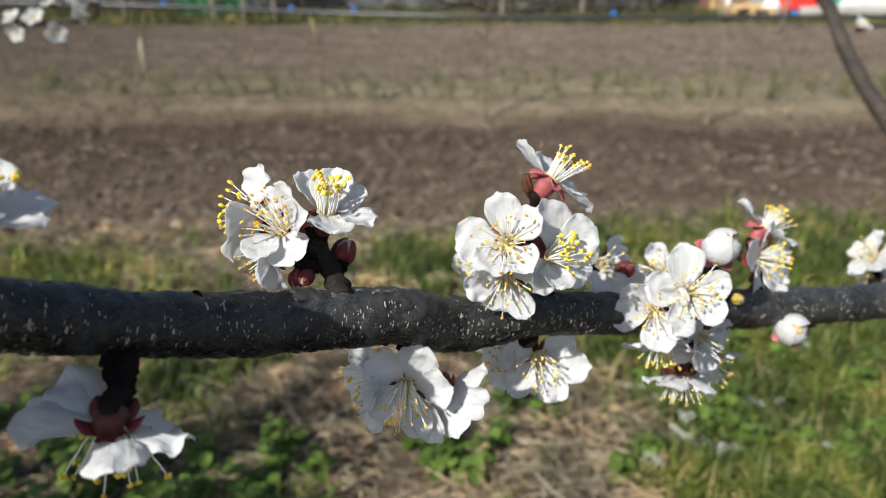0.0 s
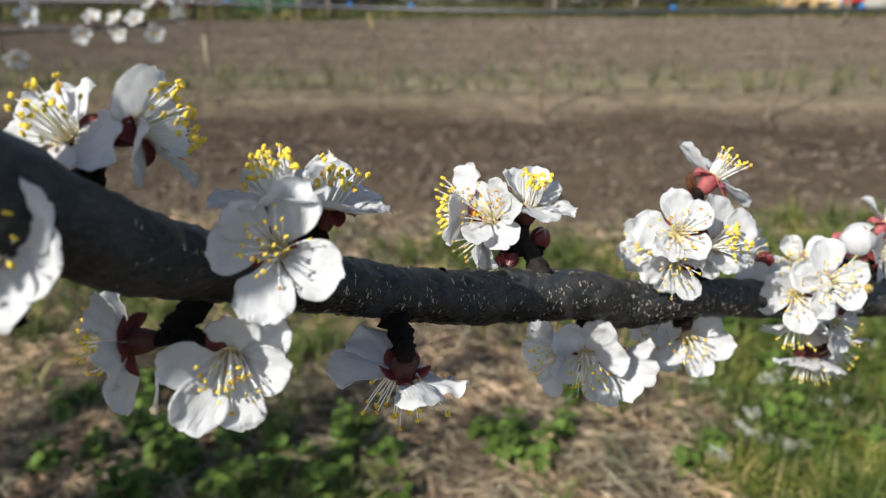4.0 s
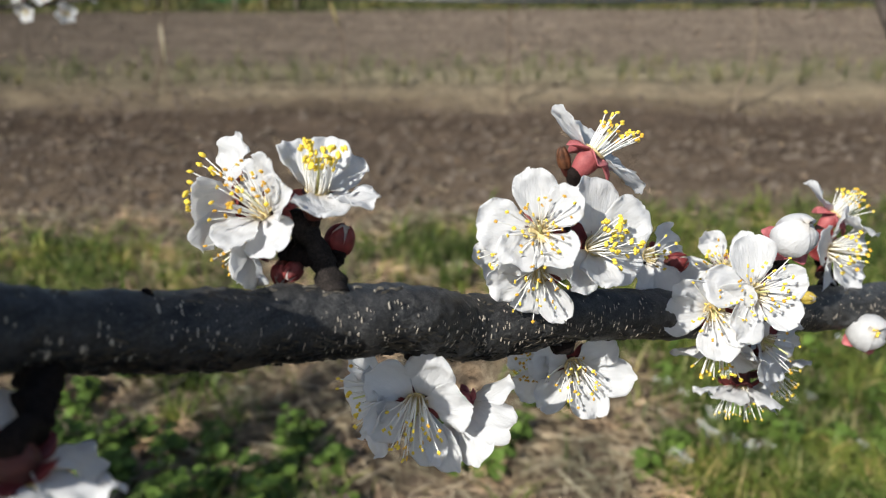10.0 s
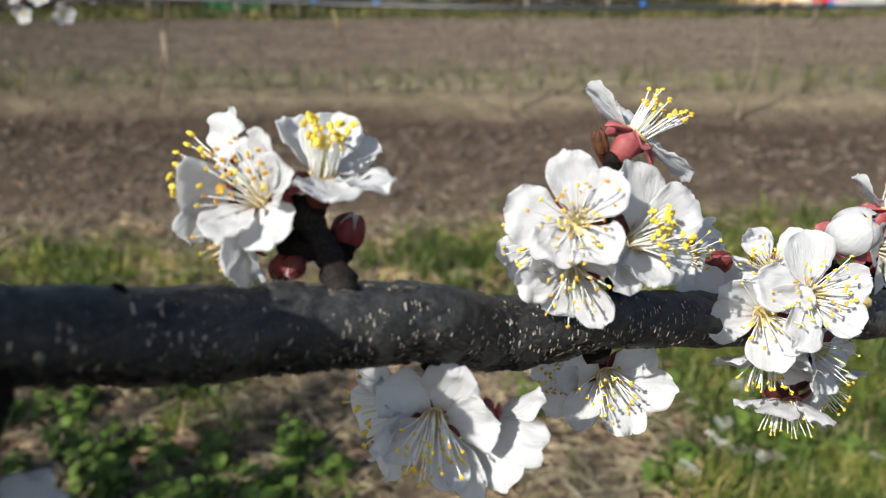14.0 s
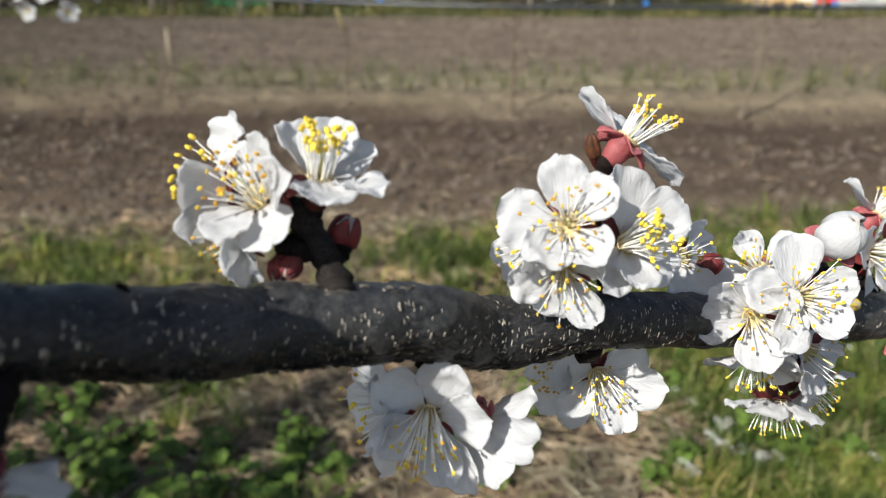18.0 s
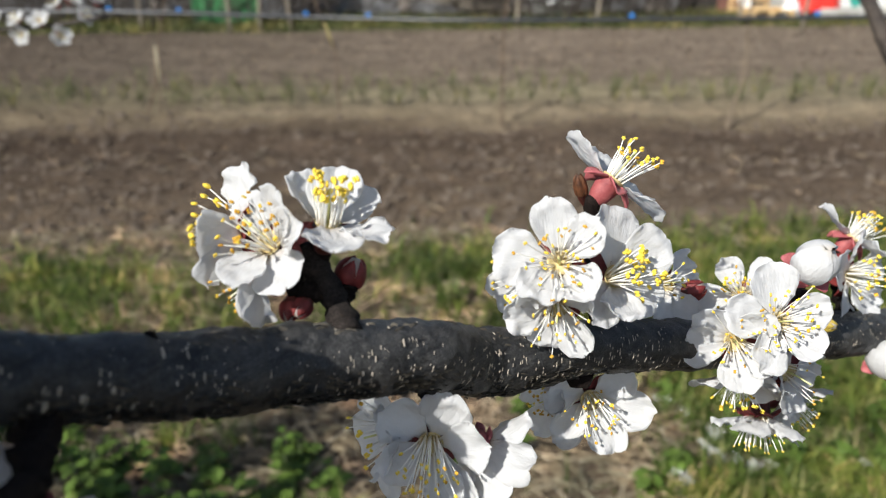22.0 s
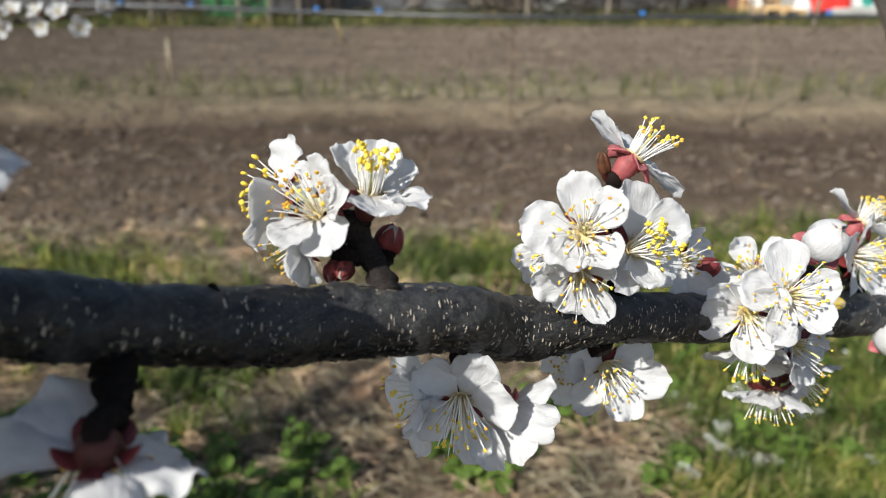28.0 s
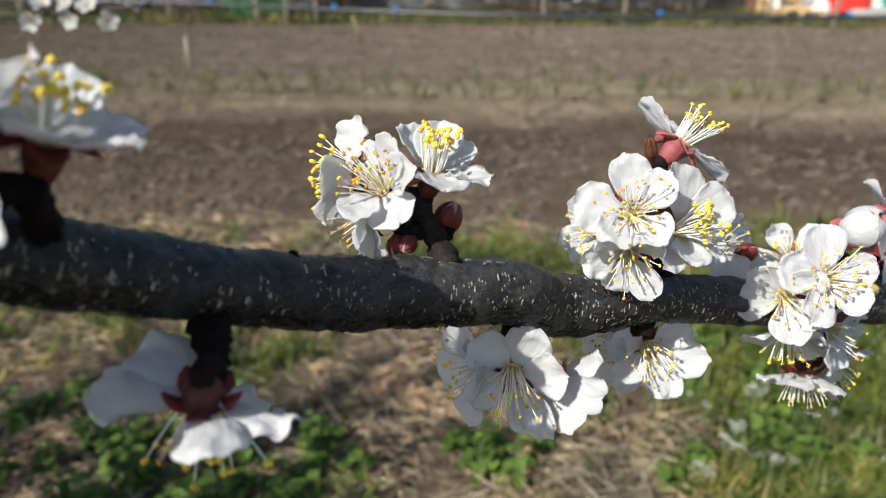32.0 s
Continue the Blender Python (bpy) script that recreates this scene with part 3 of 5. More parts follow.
blossom((-0.0556, 0.2052, 0.9196), facing(-0.93, 0.02, -0.12), 0, root=SPUR_A, spread=48, size=0.92, stamens=34, old=0.0, pollen=1.45, reach=1.12, seed=12, shape=((-106, 16, 1.03, 0, 1.12), (-152, 18, 1.15), (3, 6, 1.05, 62, 0.95), (80, 10, 1.05), (140, 16, 1.06)))
blossom((-0.0345, 0.1989, 0.9232), facing(0.2, 0.86, 0.36), 0, root=SPUR_A, spread=26, lean=8, towards=150, size=0.95, old=0.0, stamens=34, pollen=1.4, seed=13, shape=((26, 30, 1.01, 0), (169, -6, 1.06, 0), (-138, 2, 1.06, 0), (-57, 14, 1.03, 0, 1.1), (-18, 46, 0.98, 0, 1.15)))
blossom((-0.0522, 0.1974, 0.9100), facing(-0.6, -0.5, 0.3), 0, root=SPUR_A, spread=20, stamens=10, size=0.75, old=0.8, seed=14, shape=((-125, 36, 1.07, 20), (-109, 36, 1.07, -20), (-122, 8, 1.05)), label="small half-open white blossom low in the cluster")
blossom((0.0205, 0.2099, 0.9083), facing(-0.12, 0.12, 1), 0, root=SPUR_B, spread=58, size=0.92, old=0.35, seed=21, stamens=34, pollen=0.9, shape=((5, 9, 1.1, 0), (-50, 14, 0.95, -10), (-137, 32, 0.93, 0), (146, 27, 0.96, 0, 1.15), (84, 6, 1.13, 0, 1.15)))
blossom((0.0360, 0.2164, 0.9010), facing(0.42, 0.12, 0.88), 0, root=SPUR_B, spread=46, lean=18, towards=-60, size=0.98, old=0.0, pollen=1.35, seed=22, shape=((4, 8, 1.2, 0), (-56, 15, 1.11, 0, 1.12), (-126, -6, 0.89, 0, 1.15), (162, 36, 0.98), (129, 13, 1.04, 0)))
blossom((0.0205, 0.2098, 0.8960), facing(-0.08, -0.42, 0.85), 0, root=SPUR_B3, spread=40, size=0.86, old=0.4, pollen=0.85, stamens=24, seed=23, shape=((97, 14, 1.0, 0), (158, -10, 0.84, 0, 1.15), (-149, 10, 1.04, 0, 0.85), (-37, 34, 0.98), (44, 30, 0.99)))
blossom((0.0368, 0.2316, 0.9227), facing(0.62, 0.72, 0.12), 0, root=SPUR_B, spread=30, size=1.0, tone="sepal_pink", stamens=26, seed=24, shape=((-10, -2, 1.06, 15), (-162, -6, 1.06, -10), (-126, 3, 1.05), (-64, 11, 1.05)), label="white blossom seen from the side with pink sepals and long stamens")
blossom((0.0629, 0.2579, 0.8785), facing(0.35, 0.1, 0.85), 0, root=SPUR_B, spread=24, size=0.9, stamens=10, leaf=0.7, seed=25, shape=((-52, -10, 0.96), (138, 17, 1.01), (-91, -20, 0.96), (60, 10, 1.0), (-150, 5, 1.0)))
blossom((0.0161, 0.2272, 0.8956), facing(-0.75, -0.2, 0.45), 0, root=SPUR_B3, spread=36, size=0.85, seed=26, shape=((108, 21, 1.16), (73, 5, 1.02), (-108, 28, 1.05), (20, 15, 1.0)))
blossom((0.0916, 0.2379, 0.8755), facing(0.05, 0.12, 1), 0, root=SPUR_C, spread=50, size=0.98, stamens=34, pollen=0.92, old=0.3, seed=31, shape=((10, 5, 1.15, 0, 1.1), (-73, 6, 0.93, 0), (-132, 11, 0.9, 0, 1.1), (150, 9, 1.06, 0), (81, 2, 1.11, 0)))
blossom((0.0801, 0.2392, 0.8682), facing(-0.2, -0.1, 0.95), 0, root=SPUR_CL, spread=44, stamens=24, pollen=0.8, old=0.3, seed=32, size=0.98, shape=((93, 10, 1.05, 0), (-179, 13, 0.96, 0, 1.12), (41, 16, 1.0), (-38, 28, 0.93), (-127, 19, 0.87)))
blossom((0.0875, 0.2471, 0.8497), facing(-0.12, -0.88, 0.3), 0, root=SPUR_CL, spread=38, pollen=1.0, stamens=20, seed=33, shape=((-31, -3, 1.04), (67, 12, 1.09), (175, 7, 1.05), (-100, 6, 1.07), (120, 10, 1.0)))
blossom((0.1011, 0.2568, 0.8270), facing(-0.05, -0.97, 0.15), 0, root=SPUR_CL, opened=16, spread=44, pollen=0.6, stamens=26, seed=34)
blossom((0.1135, 0.2652, 0.8286), facing(0.45, -0.6, 0.35), 0, root=SPUR_CL, opened=18, spread=34, pollen=0.8, stamens=14, seed=35)
blossom((0.0909, 0.2651, 0.8707), facing(-0.45, 0.3, 0.75), 0, root=SPUR_C, spread=34, size=0.9, seed=36, shape=((24, 3, 0.88), (104, 9, 1.1, 0), (-52, 11, 1.03), (170, 20, 1.0)))
blossom((0.1032, 0.2485, 0.8510), facing(0.4, -0.3, 0.75), 0, root=SPUR_CL, spread=30, size=0.95, stamens=6, pollen=0.7, seed=39, shape=((-70, -12, 0.95), (-107, -14, 0.98), (121, 35, 1.04), (-160, 10, 1.0), (60, 10, 1.0)))
blossom((0.1478, 0.3071, 0.8735), facing(0.66, 0.72, 0.14), 0, root=SPUR_C7, spread=28, size=1.0, tone="sepal_pink", stamens=34, seed=37, shape=((10, 2, 1.1), (140, -4, 1.15), (-60, 12, 1.0), (-120, 12, 1.0)))
blossom((0.1445, 0.2979, 0.8626), facing(0.62, -0.08, 0.72), 0, root=SPUR_C7, spread=34, size=1.12, seed=38, shape=((8, 12, 1.0), (80, 2, 1.1), (150, 4, 1.1), (-140, 10, 1.05), (-65, 22, 0.9)))
blossom((-0.0119, 0.1954, 0.8642), facing(0.02, -0.22, 0.95), 0, root=SPUR_D, spread=34, lean=26, towards=178, old=0.4, stamens=32, pollen=0.85, reach=1.22, seed=41, shape=((-22, 13, 1.03, 0, 1.12), (-79, 20, 0.96, 0, 1.15), (-160, 9, 1.02, 0, 0.85), (-147, 5, 1.28, 0, 0.6), (45, 6, 1.02, 0, 1.1), (110, 20, 0.9, 0, 1.1)))
blossom((-0.0211, 0.2051, 0.8608), facing(-0.62, -0.1, 0.62), 0, root=SPUR_D, spread=50, lean=24, towards=100, old=0.2, pollen=0.95, stamens=16, reach=1.2, leaf=0.7, seed=42, shape=((43, 0, 0.95, 0, 1.1), (100, 0, 1.02, 0, 1.1), (-179, 8, 1.15), (-137, 50, 1.05, 0, 1.35), (-62, 52, 1.0, 0, 1.3)))
blossom((0.0011, 0.2011, 0.8593), facing(0.5, -0.5, -0.4), 0, root=SPUR_D, spread=20, stamens=12, tone="sepal_pink", size=0.95, cup=0.7, leaf=0.6, seed=43, shape=((91, 12, 1.12, 0, 0.95), (140, 7, 1.07, 0, 1.0), (-160, 10, 0.98), (30, 10, 0.95)))
blossom((0.0367, 0.2360, 0.8489), facing(0.1, -0.1, 0.95), 0, root=SPUR_E, spread=42, lean=20, towards=178, old=0.4, size=1.0, stamens=30, pollen=0.78, seed=51, shape=((-49, 19, 0.98, 0), (-98, 12, 1.2, 0, 0.9), (-160, 11, 1.12, 0, 0.95), (135, 6, 1.1, 15, 0.85), (69, 16, 1.05)))
blossom((0.0276, 0.2420, 0.8452), facing(-0.75, -0.1, 0.5), 0, root=SPUR_E, spread=34, size=0.82, old=0.7, seed=52, shape=((83, 17, 1.12), (150, 14, 1.1), (-26, 39, 1.04), (-76, 28, 1.04)))
blossom((-0.0712, 0.1261, 0.9021), facing(-0.1, -0.85, -0.42), 0, root=SPUR_G, spread=56, stamens=26, size=1.12, lean=10, towards=180, reach=1.0, cup=0.6, leaf=0.72, seed=61, shape=((-66, -14, 1.11, 0, 1.25), (-38, -20, 1.13, 0, 1.1), (167, -23, 0.99, 0, 0.95), (111, -9, 0.97, -15, 0.75), (37, 24, 0.98, 0, 0.9)), label="white blossom hanging face down from a dark spur")
blossom((0.2386, 0.3636, 0.8333), facing(-0.75, 0.4, 0.35), 0, root=SPUR_K, opened=14, spread=40, size=0.9, seed=71)
blossom((0.2425, 0.3643, 0.8225), facing(-0.7, -0.3, 0.4), 0, root=SPUR_K, opened=14, spread=40, size=0.8, seed=72)
blossom((-0.0945, 0.1023, 0.9494), facing(0.05, 0.08, 1), 0, root=SPUR_N, spread=46, size=0.92, stamens=26, pollen=0.8, old=0.4, seed=81, shape=((-114, 4, 1.11, 0), (174, 7, 1.11, 0), (89, 12, 0.9, 0, 1.15), (45, 22, 0.85), (-30, 10, 1.08, 0)))
blossom((-0.0963, 0.1159, 0.9557), facing(-0.2, 0.88, 0.3), 0, root=SPUR_N, spread=34, stamens=34, size=0.95, old=0.0, pollen=1.35, seed=82, shape=((-149, 7, 1.05), (-99, -7, 1.08), (-40, 18, 1.0), (60, 26, 0.95), (140, 8, 1.0)))
blossom((-0.0875, 0.1232, 0.9514), facing(0.3, 0.86, 0.3), 0, root=SPUR_N, spread=28, size=0.92, stamens=34, pollen=1.25, seed=83, shape=((-26, 25, 0.99, 0), (-151, 10, 1.04, 0), (-80, 7, 1.04), (172, 19, 1.06), (60, 24, 0.95)))
blossom((-0.1371, 0.1061, 0.9729), facing(-0.3, 0.55, 0.72), 0, root=SPUR_M, spread=40, size=0.95, pollen=1.2, seed=91, shape=((104, 9, 1.04), (-165, -6, 1.1, 0, 1.1), (-98, -12, 1.1), (21, -1, 1.01), (62, 11, 1.05)))
blossom((-0.1233, 0.1115, 0.9734), facing(0.85, 0.32, -0.1), 0, root=SPUR_M, spread=40, size=0.95, old=0.0, pollen=1.3, seed=92, shape=((-158, 13, 1.09, -25), (57, 12, 1.05, -50, 1.1), (124, -8, 1.1, -30, 1.15), (-41, 8, 1.04), (-100, 10, 1.0)))
blossom((-0.1362, 0.0745, 0.9610), facing(0.15, 0.05, 0.98), 0, root=SPUR_O, spread=46, pollen=1.2, seed=95, shape=((-100, 21, 1.01, 0, 1.2), (-57, 23, 0.99, 0, 1.15), (-154, 22, 0.98, 0, 1.1), (108, 10, 0.95), (30, 20, 0.95)))
blossom((-0.1303, 0.1000, 0.9264), facing(-0.9, -0.12, 0.05), 0, root=SPUR_R, spread=34, size=0.9, seed=96, shape=((-112, -6, 1.0), (-170, 1, 1.07), (39, 18, 1.04), (100, 26, 1.05), (-40, 4, 1.0)))
blossom((-0.1053, 0.0955, 0.9257), facing(0.18, -0.3, 0.92), 0, root=SPUR_R, spread=38, lean=18, towards=195, size=0.92, pollen=0.85, seed=97, shape=((-11, 20, 1.01, 0), (89, 11, 0.99, 0), (146, 20, 1.25, 0, 0.85), (-168, 11, 1.08, 0), (-97, 18, 0.98, 0), (-55, 3, 1.09)))
closed_bud((-0.0306, 0.2023, 0.9087), facing(.35, .80, .35), 0.98, 20, root=SPUR_A, seed=3)
closed_bud((-0.0438, 0.1938, 0.9040), facing(-.1, -.9, .35), 0.66, 0, root=SPUR_A, seed=4)
closed_bud((-0.0405, 0.1925, 0.9052), facing(-.45, -.75, .45), 0.60, 40, root=SPUR_A, seed=12)
closed_bud((0.0725, 0.2597, 0.8752), facing(.75, .35, .2), 0.9, 20, root=SPUR_B, seed=5)
closed_bud((0.0288, 0.2336, 0.9198), facing(-.25, .75, .5), 0.62, 20, tone="scale", root=SPUR_B, seed=6, label="brown scaly leaf bud, still shut")
closed_bud((0.1225, 0.2656, 0.8589), facing(.55, -.1, .8), 0.6, 20, tone="leafbud", root=SPUR_C, seed=7, label="small yellow-green leaf bud just opening")
opening_bud((0.1066, 0.2516, 0.8892), facing(.15, .45, .85), 1.0, 0, root=SPUR_C, seed=8, anthers=False)
opening_bud((0.1577, 0.2822, 0.8348), facing(-.15, .10, .98), 1.02, 0, root=(0.1825, 0.3091, 0.8215), gap=13, seed=9)
spur([(-0.0301, 0.1880, 0.9000), (-0.0330, 0.1945, 0.9047), SPUR_A, (-0.0425, 0.2000, 0.9160)], [0.0042, 0.0030, 0.0034, 0.0028], 1, skin="twig")
spur([(-0.0335, 0.1950, 0.9040), (-0.0315, 0.1985, 0.9050), (-0.0310, 0.2000, 0.9065)], [0.0022, 0.0021, 0.0024], 14)
spur([(-0.0345, 0.1955, 0.9070), (-0.0400, 0.1955, 0.9080), (-0.0440, 0.1965, 0.9090)], [0.0024, 0.0022, 0.0020], 15)
spur([(0.0373, 0.2333, 0.8754), (0.0359, 0.2343, 0.8870), SPUR_B], [0.0036, 0.0028, 0.0030], 2)
spur([(0.1206, 0.2783, 0.8537), (0.1184, 0.2797, 0.8610), SPUR_C], [0.0036, 0.0028, 0.0030], 3)
spur([(0.1101, 0.2677, 0.8454), (0.1082, 0.2669, 0.8423), SPUR_CL], [0.0036, 0.0028, 0.0030], 4)
spur([(0.1441, 0.2910, 0.8477), (0.1476, 0.3053, 0.8498), SPUR_C7], [0.0036, 0.0028, 0.0030], 5)
spur([(-0.0107, 0.1977, 0.8805), (-0.0121, 0.2118, 0.8659), SPUR_D], [0.0036, 0.0028, 0.0030], 6)
spur([(0.0305, 0.2247, 0.8661), (0.0338, 0.2409, 0.8526), SPUR_E], [0.0036, 0.0028, 0.0030], 7)
spur([(-0.0775, 0.1500, 0.9095), (-0.0735, 0.1390, 0.9075), SPUR_G], [0.0042, 0.0032, 0.0026], 8)
spur([(-0.0955, 0.1300, 0.9310), (-0.0905, 0.1220, 0.9405), SPUR_N], [0.0032, 0.0024, 0.0026], 9)
spur([(-0.1340, 0.0850, 0.9660), (-0.1390, 0.1020, 0.9610), SPUR_M], [0.0040, 0.0032, 0.0034], 10)
spur([(-0.1145, 0.1120, 0.9370), (-0.1176, 0.1070, 0.9310), SPUR_R], [0.0040, 0.0032, 0.0034], 11)
spur([(-0.1350, 0.0815, 0.9620), (-0.1400, 0.0815, 0.9520), SPUR_O], [0.0040, 0.0032, 0.0034], 12)
spur([(0.2284, 0.3346, 0.8222), (0.2354, 0.3489, 0.8198), SPUR_K], [0.0036, 0.0028, 0.0030], 13)
knot((-0.0630, 0.1630, 0.9145), 0.0012, 0)
knot((0.0147, 0.2216, 0.8828), 0.0007, 1)
knot((-0.0839, 0.1450, 0.9260), 0.0009, 2)
blossom_pistil = thing("spent_blossom", Matrix.Translation((-0.1217, 0.0902, 0.9157)), "bare pale pistil of a fallen blossom", "blossom")
part("pistil", tube("pistil", [(0, 0, 0), (0.0008, 0.001, 0.004), (0.001, 0.002, 0.0085)], [0.0006, 0.00035, 0.00035], 8), MAT["filament"], blossom_pistil)
part("stigma", lathe("stigma", [(0.0002, -0.0014), (0.0010, -0.0009), (0.0011, 0.0002), (0.0004, 0.0008)], 10, 0.3, 2), MAT["filament"], blossom_pistil)

# ---- ground ----
def ground_height(x, y):
    """The garden's lie: a low bank before the far grass, clods in the tilled beds, a slight ridge at the bed's edge."""
    h = 0.018 * noise.noise(Vector((x * 0.9, y * 0.9, 0))) + 0.010 * noise.noise(Vector((x * 3.1, y * 3.1, 5)))
    tilled = min(1.0, max(0.0, (y - 2.15) / 0.35)) * min(1.0, max(0.0, (8.7 - y) / 0.3))
    h += tilled * (0.022 * noise.noise(Vector((x * 8, y * 8, 2))) + 0.016 * noise.noise(Vector((x * 21, y * 21, 3))))
    h += 0.05 * math.exp(-((y - 4.25 - 0.05 * math.sin(x)) / 0.28) ** 2) - 0.04 * math.exp(-((y - 3.55) / 0.25) ** 2) * tilled
    h += 0.012 * noise.noise(Vector((x * 40, y * 40, 8))) * (0.3 + 0.7 * tilled)
    return h


def steps(*spans):
    out = []
    for a, b, d in spans:
        out += list(np.arange(a, b, d))
    return out + [spans[-1][1]]


gx = steps((-3000, -300, 900), (-300, -30, 60), (-30, -7, 2.3), (-7, -2.4, 0.07), (-2.4, 2.4, 0.028), (2.4, 7, 0.07), (7, 30, 2.3), (30, 300, 60), (300, 3000, 900))
gy = steps((-3000, -300, 900), (-300, -30, 60), (-30, 0, 2.5), (0, 0.9, 0.1), (0.9, 5.2, 0.024), (5.2, 9.4, 0.055), (9.4, 14, 0.4), (14, 40, 4), (40, 400, 60), (400, 3000, 650))
verts = [(x, y, ground_height(x, y) if abs(x) < 8 and 0 < y < 15 else 0.0) for y in gy for x in gx]
nx = len(gx)
faces = [(j * nx + i, j * nx + i + 1, (j + 1) * nx + i + 1, (j + 1) * nx + i) for j in range(len(gy) - 1) for i in range(nx - 1)]
g = Nodes("garden_soil", 0.95)
g.bsdf.inputs["Specular IOR Level"].default_value = 0.15
sep = g.node("ShaderNodeSeparateXYZ")
g.link(g.coords(True), sep.inputs[0])
wander = g.maths("MULTIPLY", g.maths("SUBTRACT", g.noise(1.6, 4.0, 0.6, True), 0.5), 0.5)
yy = g.maths("ADD", sep.outputs["Y"], wander)
zone = g.ramp(g.maths("MULTIPLY", yy, 0.1),
              (0.0, (0.17, 0.128, 0.092)), (0.18, (0.150, 0.113, 0.080)), (0.215, (0.165, 0.125, 0.088)), (0.245, (0.168, 0.127, 0.088)), (0.30, (0.128, 0.094, 0.066)), (0.385, (0.097, 0.071, 0.051)),
              (0.415, (0.265, 0.212, 0.142)), (0.50, (0.245, 0.213, 0.138)), (0.545, (0.205, 0.163, 0.122)), (0.83, (0.205, 0.163, 0.124)), (0.87, (0.10, 0.105, 0.045)))
tone = g.ramp(g.noise(6.0, 6.0, 0.65, True), (0.28, (0.75, 0.74, 0.73)), (0.72, (1.22, 1.21, 1.19)))
streak = g.ramp(g.noise(2.2, 5.0, 0.6, True, (0.45, 2.0, 1.0)), (0.3, (0.72, 0.70, 0.68)), (0.7, (1.25, 1.25, 1.25)))
fine = g.ramp(g.noise(60.0, 6.0, 0.7, True), (0.25, (0.74, 0.74, 0.74)), (0.75, (1.22, 1.22, 1.22)))
# Multiplies the soil colour, darker towards -x with a slightly wavering edge.
side_tone = g.ramp(g.maths("ADD", g.maths("MULTIPLY", g.maths("ADD", sep.outputs["X"], wander), 0.14), 0.72), (0.0, (0.40, 0.39, 0.38)), (0.75, (1.0, 1.0, 1.0)))
zone = g.mix(1.0, zone, side_tone, "MULTIPLY")
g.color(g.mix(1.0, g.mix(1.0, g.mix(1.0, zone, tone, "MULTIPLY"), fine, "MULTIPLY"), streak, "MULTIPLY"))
g.bump(g.maths("ADD", g.noise(45.0, 8.0, 0.7, True), g.noise(160.0, 4.0, 0.7, True)), 0.8, 0.02)
ground_mesh = mesh_of("ground", verts, faces)
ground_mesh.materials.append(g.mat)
tagged(new("ground", ground_mesh), "tilled brown garden soil with weedy edge", "ground", kind="structure")


# Loose pieces strewn on the ground, one object for each kind.
def strewn(name, count, where, shape, material, label, seed, category):
    rnd = random.Random(seed)
    verts, faces = [], []
    for _ in range(count):
        x, y = where(rnd)
        v, f = shape(rnd)
        o = len(verts)
        z = ground_height(x, y)
        verts += [(x + p[0], y + p[1], z + p[2]) for p in v]
        faces += [tuple(o + k for k in q) for q in f]
    me = mesh_of(name, verts, faces, False)
    me.materials.append(material)
    return tagged(new(name, me), label, category, kind="stuff")


def clod(rnd, lo=0.006, hi=0.026):
    s = lo + (hi - lo) * rnd.random() ** 3
    v = []
    for i, (r, z) in enumerate(((0.8, -0.25), (1.0, 0.25), (0.55, 0.75))):
        for k in range(6):
            a = math.pi * (k + 0.5 * i) / 3
            q = s * r * rnd.uniform(0.7, 1.25)
            v.append((q * math.cos(a), q * math.sin(a) * 0.8, s * z * rnd.uniform(0.7, 1.2)))
    f = [(i * 6 + k, i * 6 + (k + 1) % 6, i * 6 + 6 + (k + 1) % 6, i * 6 + 6 + k) for i in range(2) for k in range(6)]
    return v, f + [tuple(range(12, 18))]


def blade(rnd, lo=0.05, hi=0.16, wide=0.0035, droop=(0.2, 1.1)):
    h, a, w = rnd.uniform(lo, hi), rnd.uniform(0, 2 * math.pi), wide * rnd.uniform(0.5, 1.4)
    d = rnd.uniform(*droop)
    c, s = math.cos(a), math.sin(a)
    v = []
    for k in range(4):
        u = k / 3
        r, z = h * d * u * u * 0.8, h * u * (1 - 0.45 * d * u * u)
        ww = w * (1 - u) ** 0.6 if k < 3 else 0.0003
        v += [(r * c - ww * s, r * s + ww * c, z), (r * c + ww * s, r * s - ww * c, z)]
    return v, [(0, 1, 3, 2), (2, 3, 5, 4), (4, 5, 7, 6)]


def straw(rnd, lo=0.015, hi=0.10):
    n, a, w = rnd.uniform(lo, hi), rnd.uniform(0, math.pi), rnd.uniform(0.0005, 0.0013)
    c, s, z, t = math.cos(a), math.sin(a), rnd.uniform(0.004, 0.03), rnd.uniform(-0.2, 0.2)
    v = [(-n / 2 * c - w * s, -n / 2 * s + w * c, z), (-n / 2 * c + w * s, -n / 2 * s - w * c, z), (n / 2 * c + w * s, n / 2 * s - w * c, z + t * n), (n / 2 * c - w * s, n / 2 * s + w * c, z + t * n),
         (0, 0, z + t * n / 2 + 0.003)]
    return v, [(0, 1, 4), (1, 2, 4), (2, 3, 4), (3, 0, 4)]


def leafy(name, *stops, through=0.35, rough=0.5, patches=7.0):
    n = Nodes(name, rough)
    c = n.mix(1.0, n.islands(*stops), n.ramp(n.noise(40.0, 3.0), (0.3, (0.8, 0.8, 0.8)), (0.7, (1.15, 1.15, 1.15))), "MULTIPLY")
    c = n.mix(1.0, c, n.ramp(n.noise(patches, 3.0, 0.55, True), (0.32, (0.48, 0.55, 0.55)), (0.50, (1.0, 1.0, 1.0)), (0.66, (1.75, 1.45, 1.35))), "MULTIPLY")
    n.color(c)
    n.bsdf.inputs["Specular IOR Level"].default_value = 0.2
    n.thin(through, c)
    return n.mat


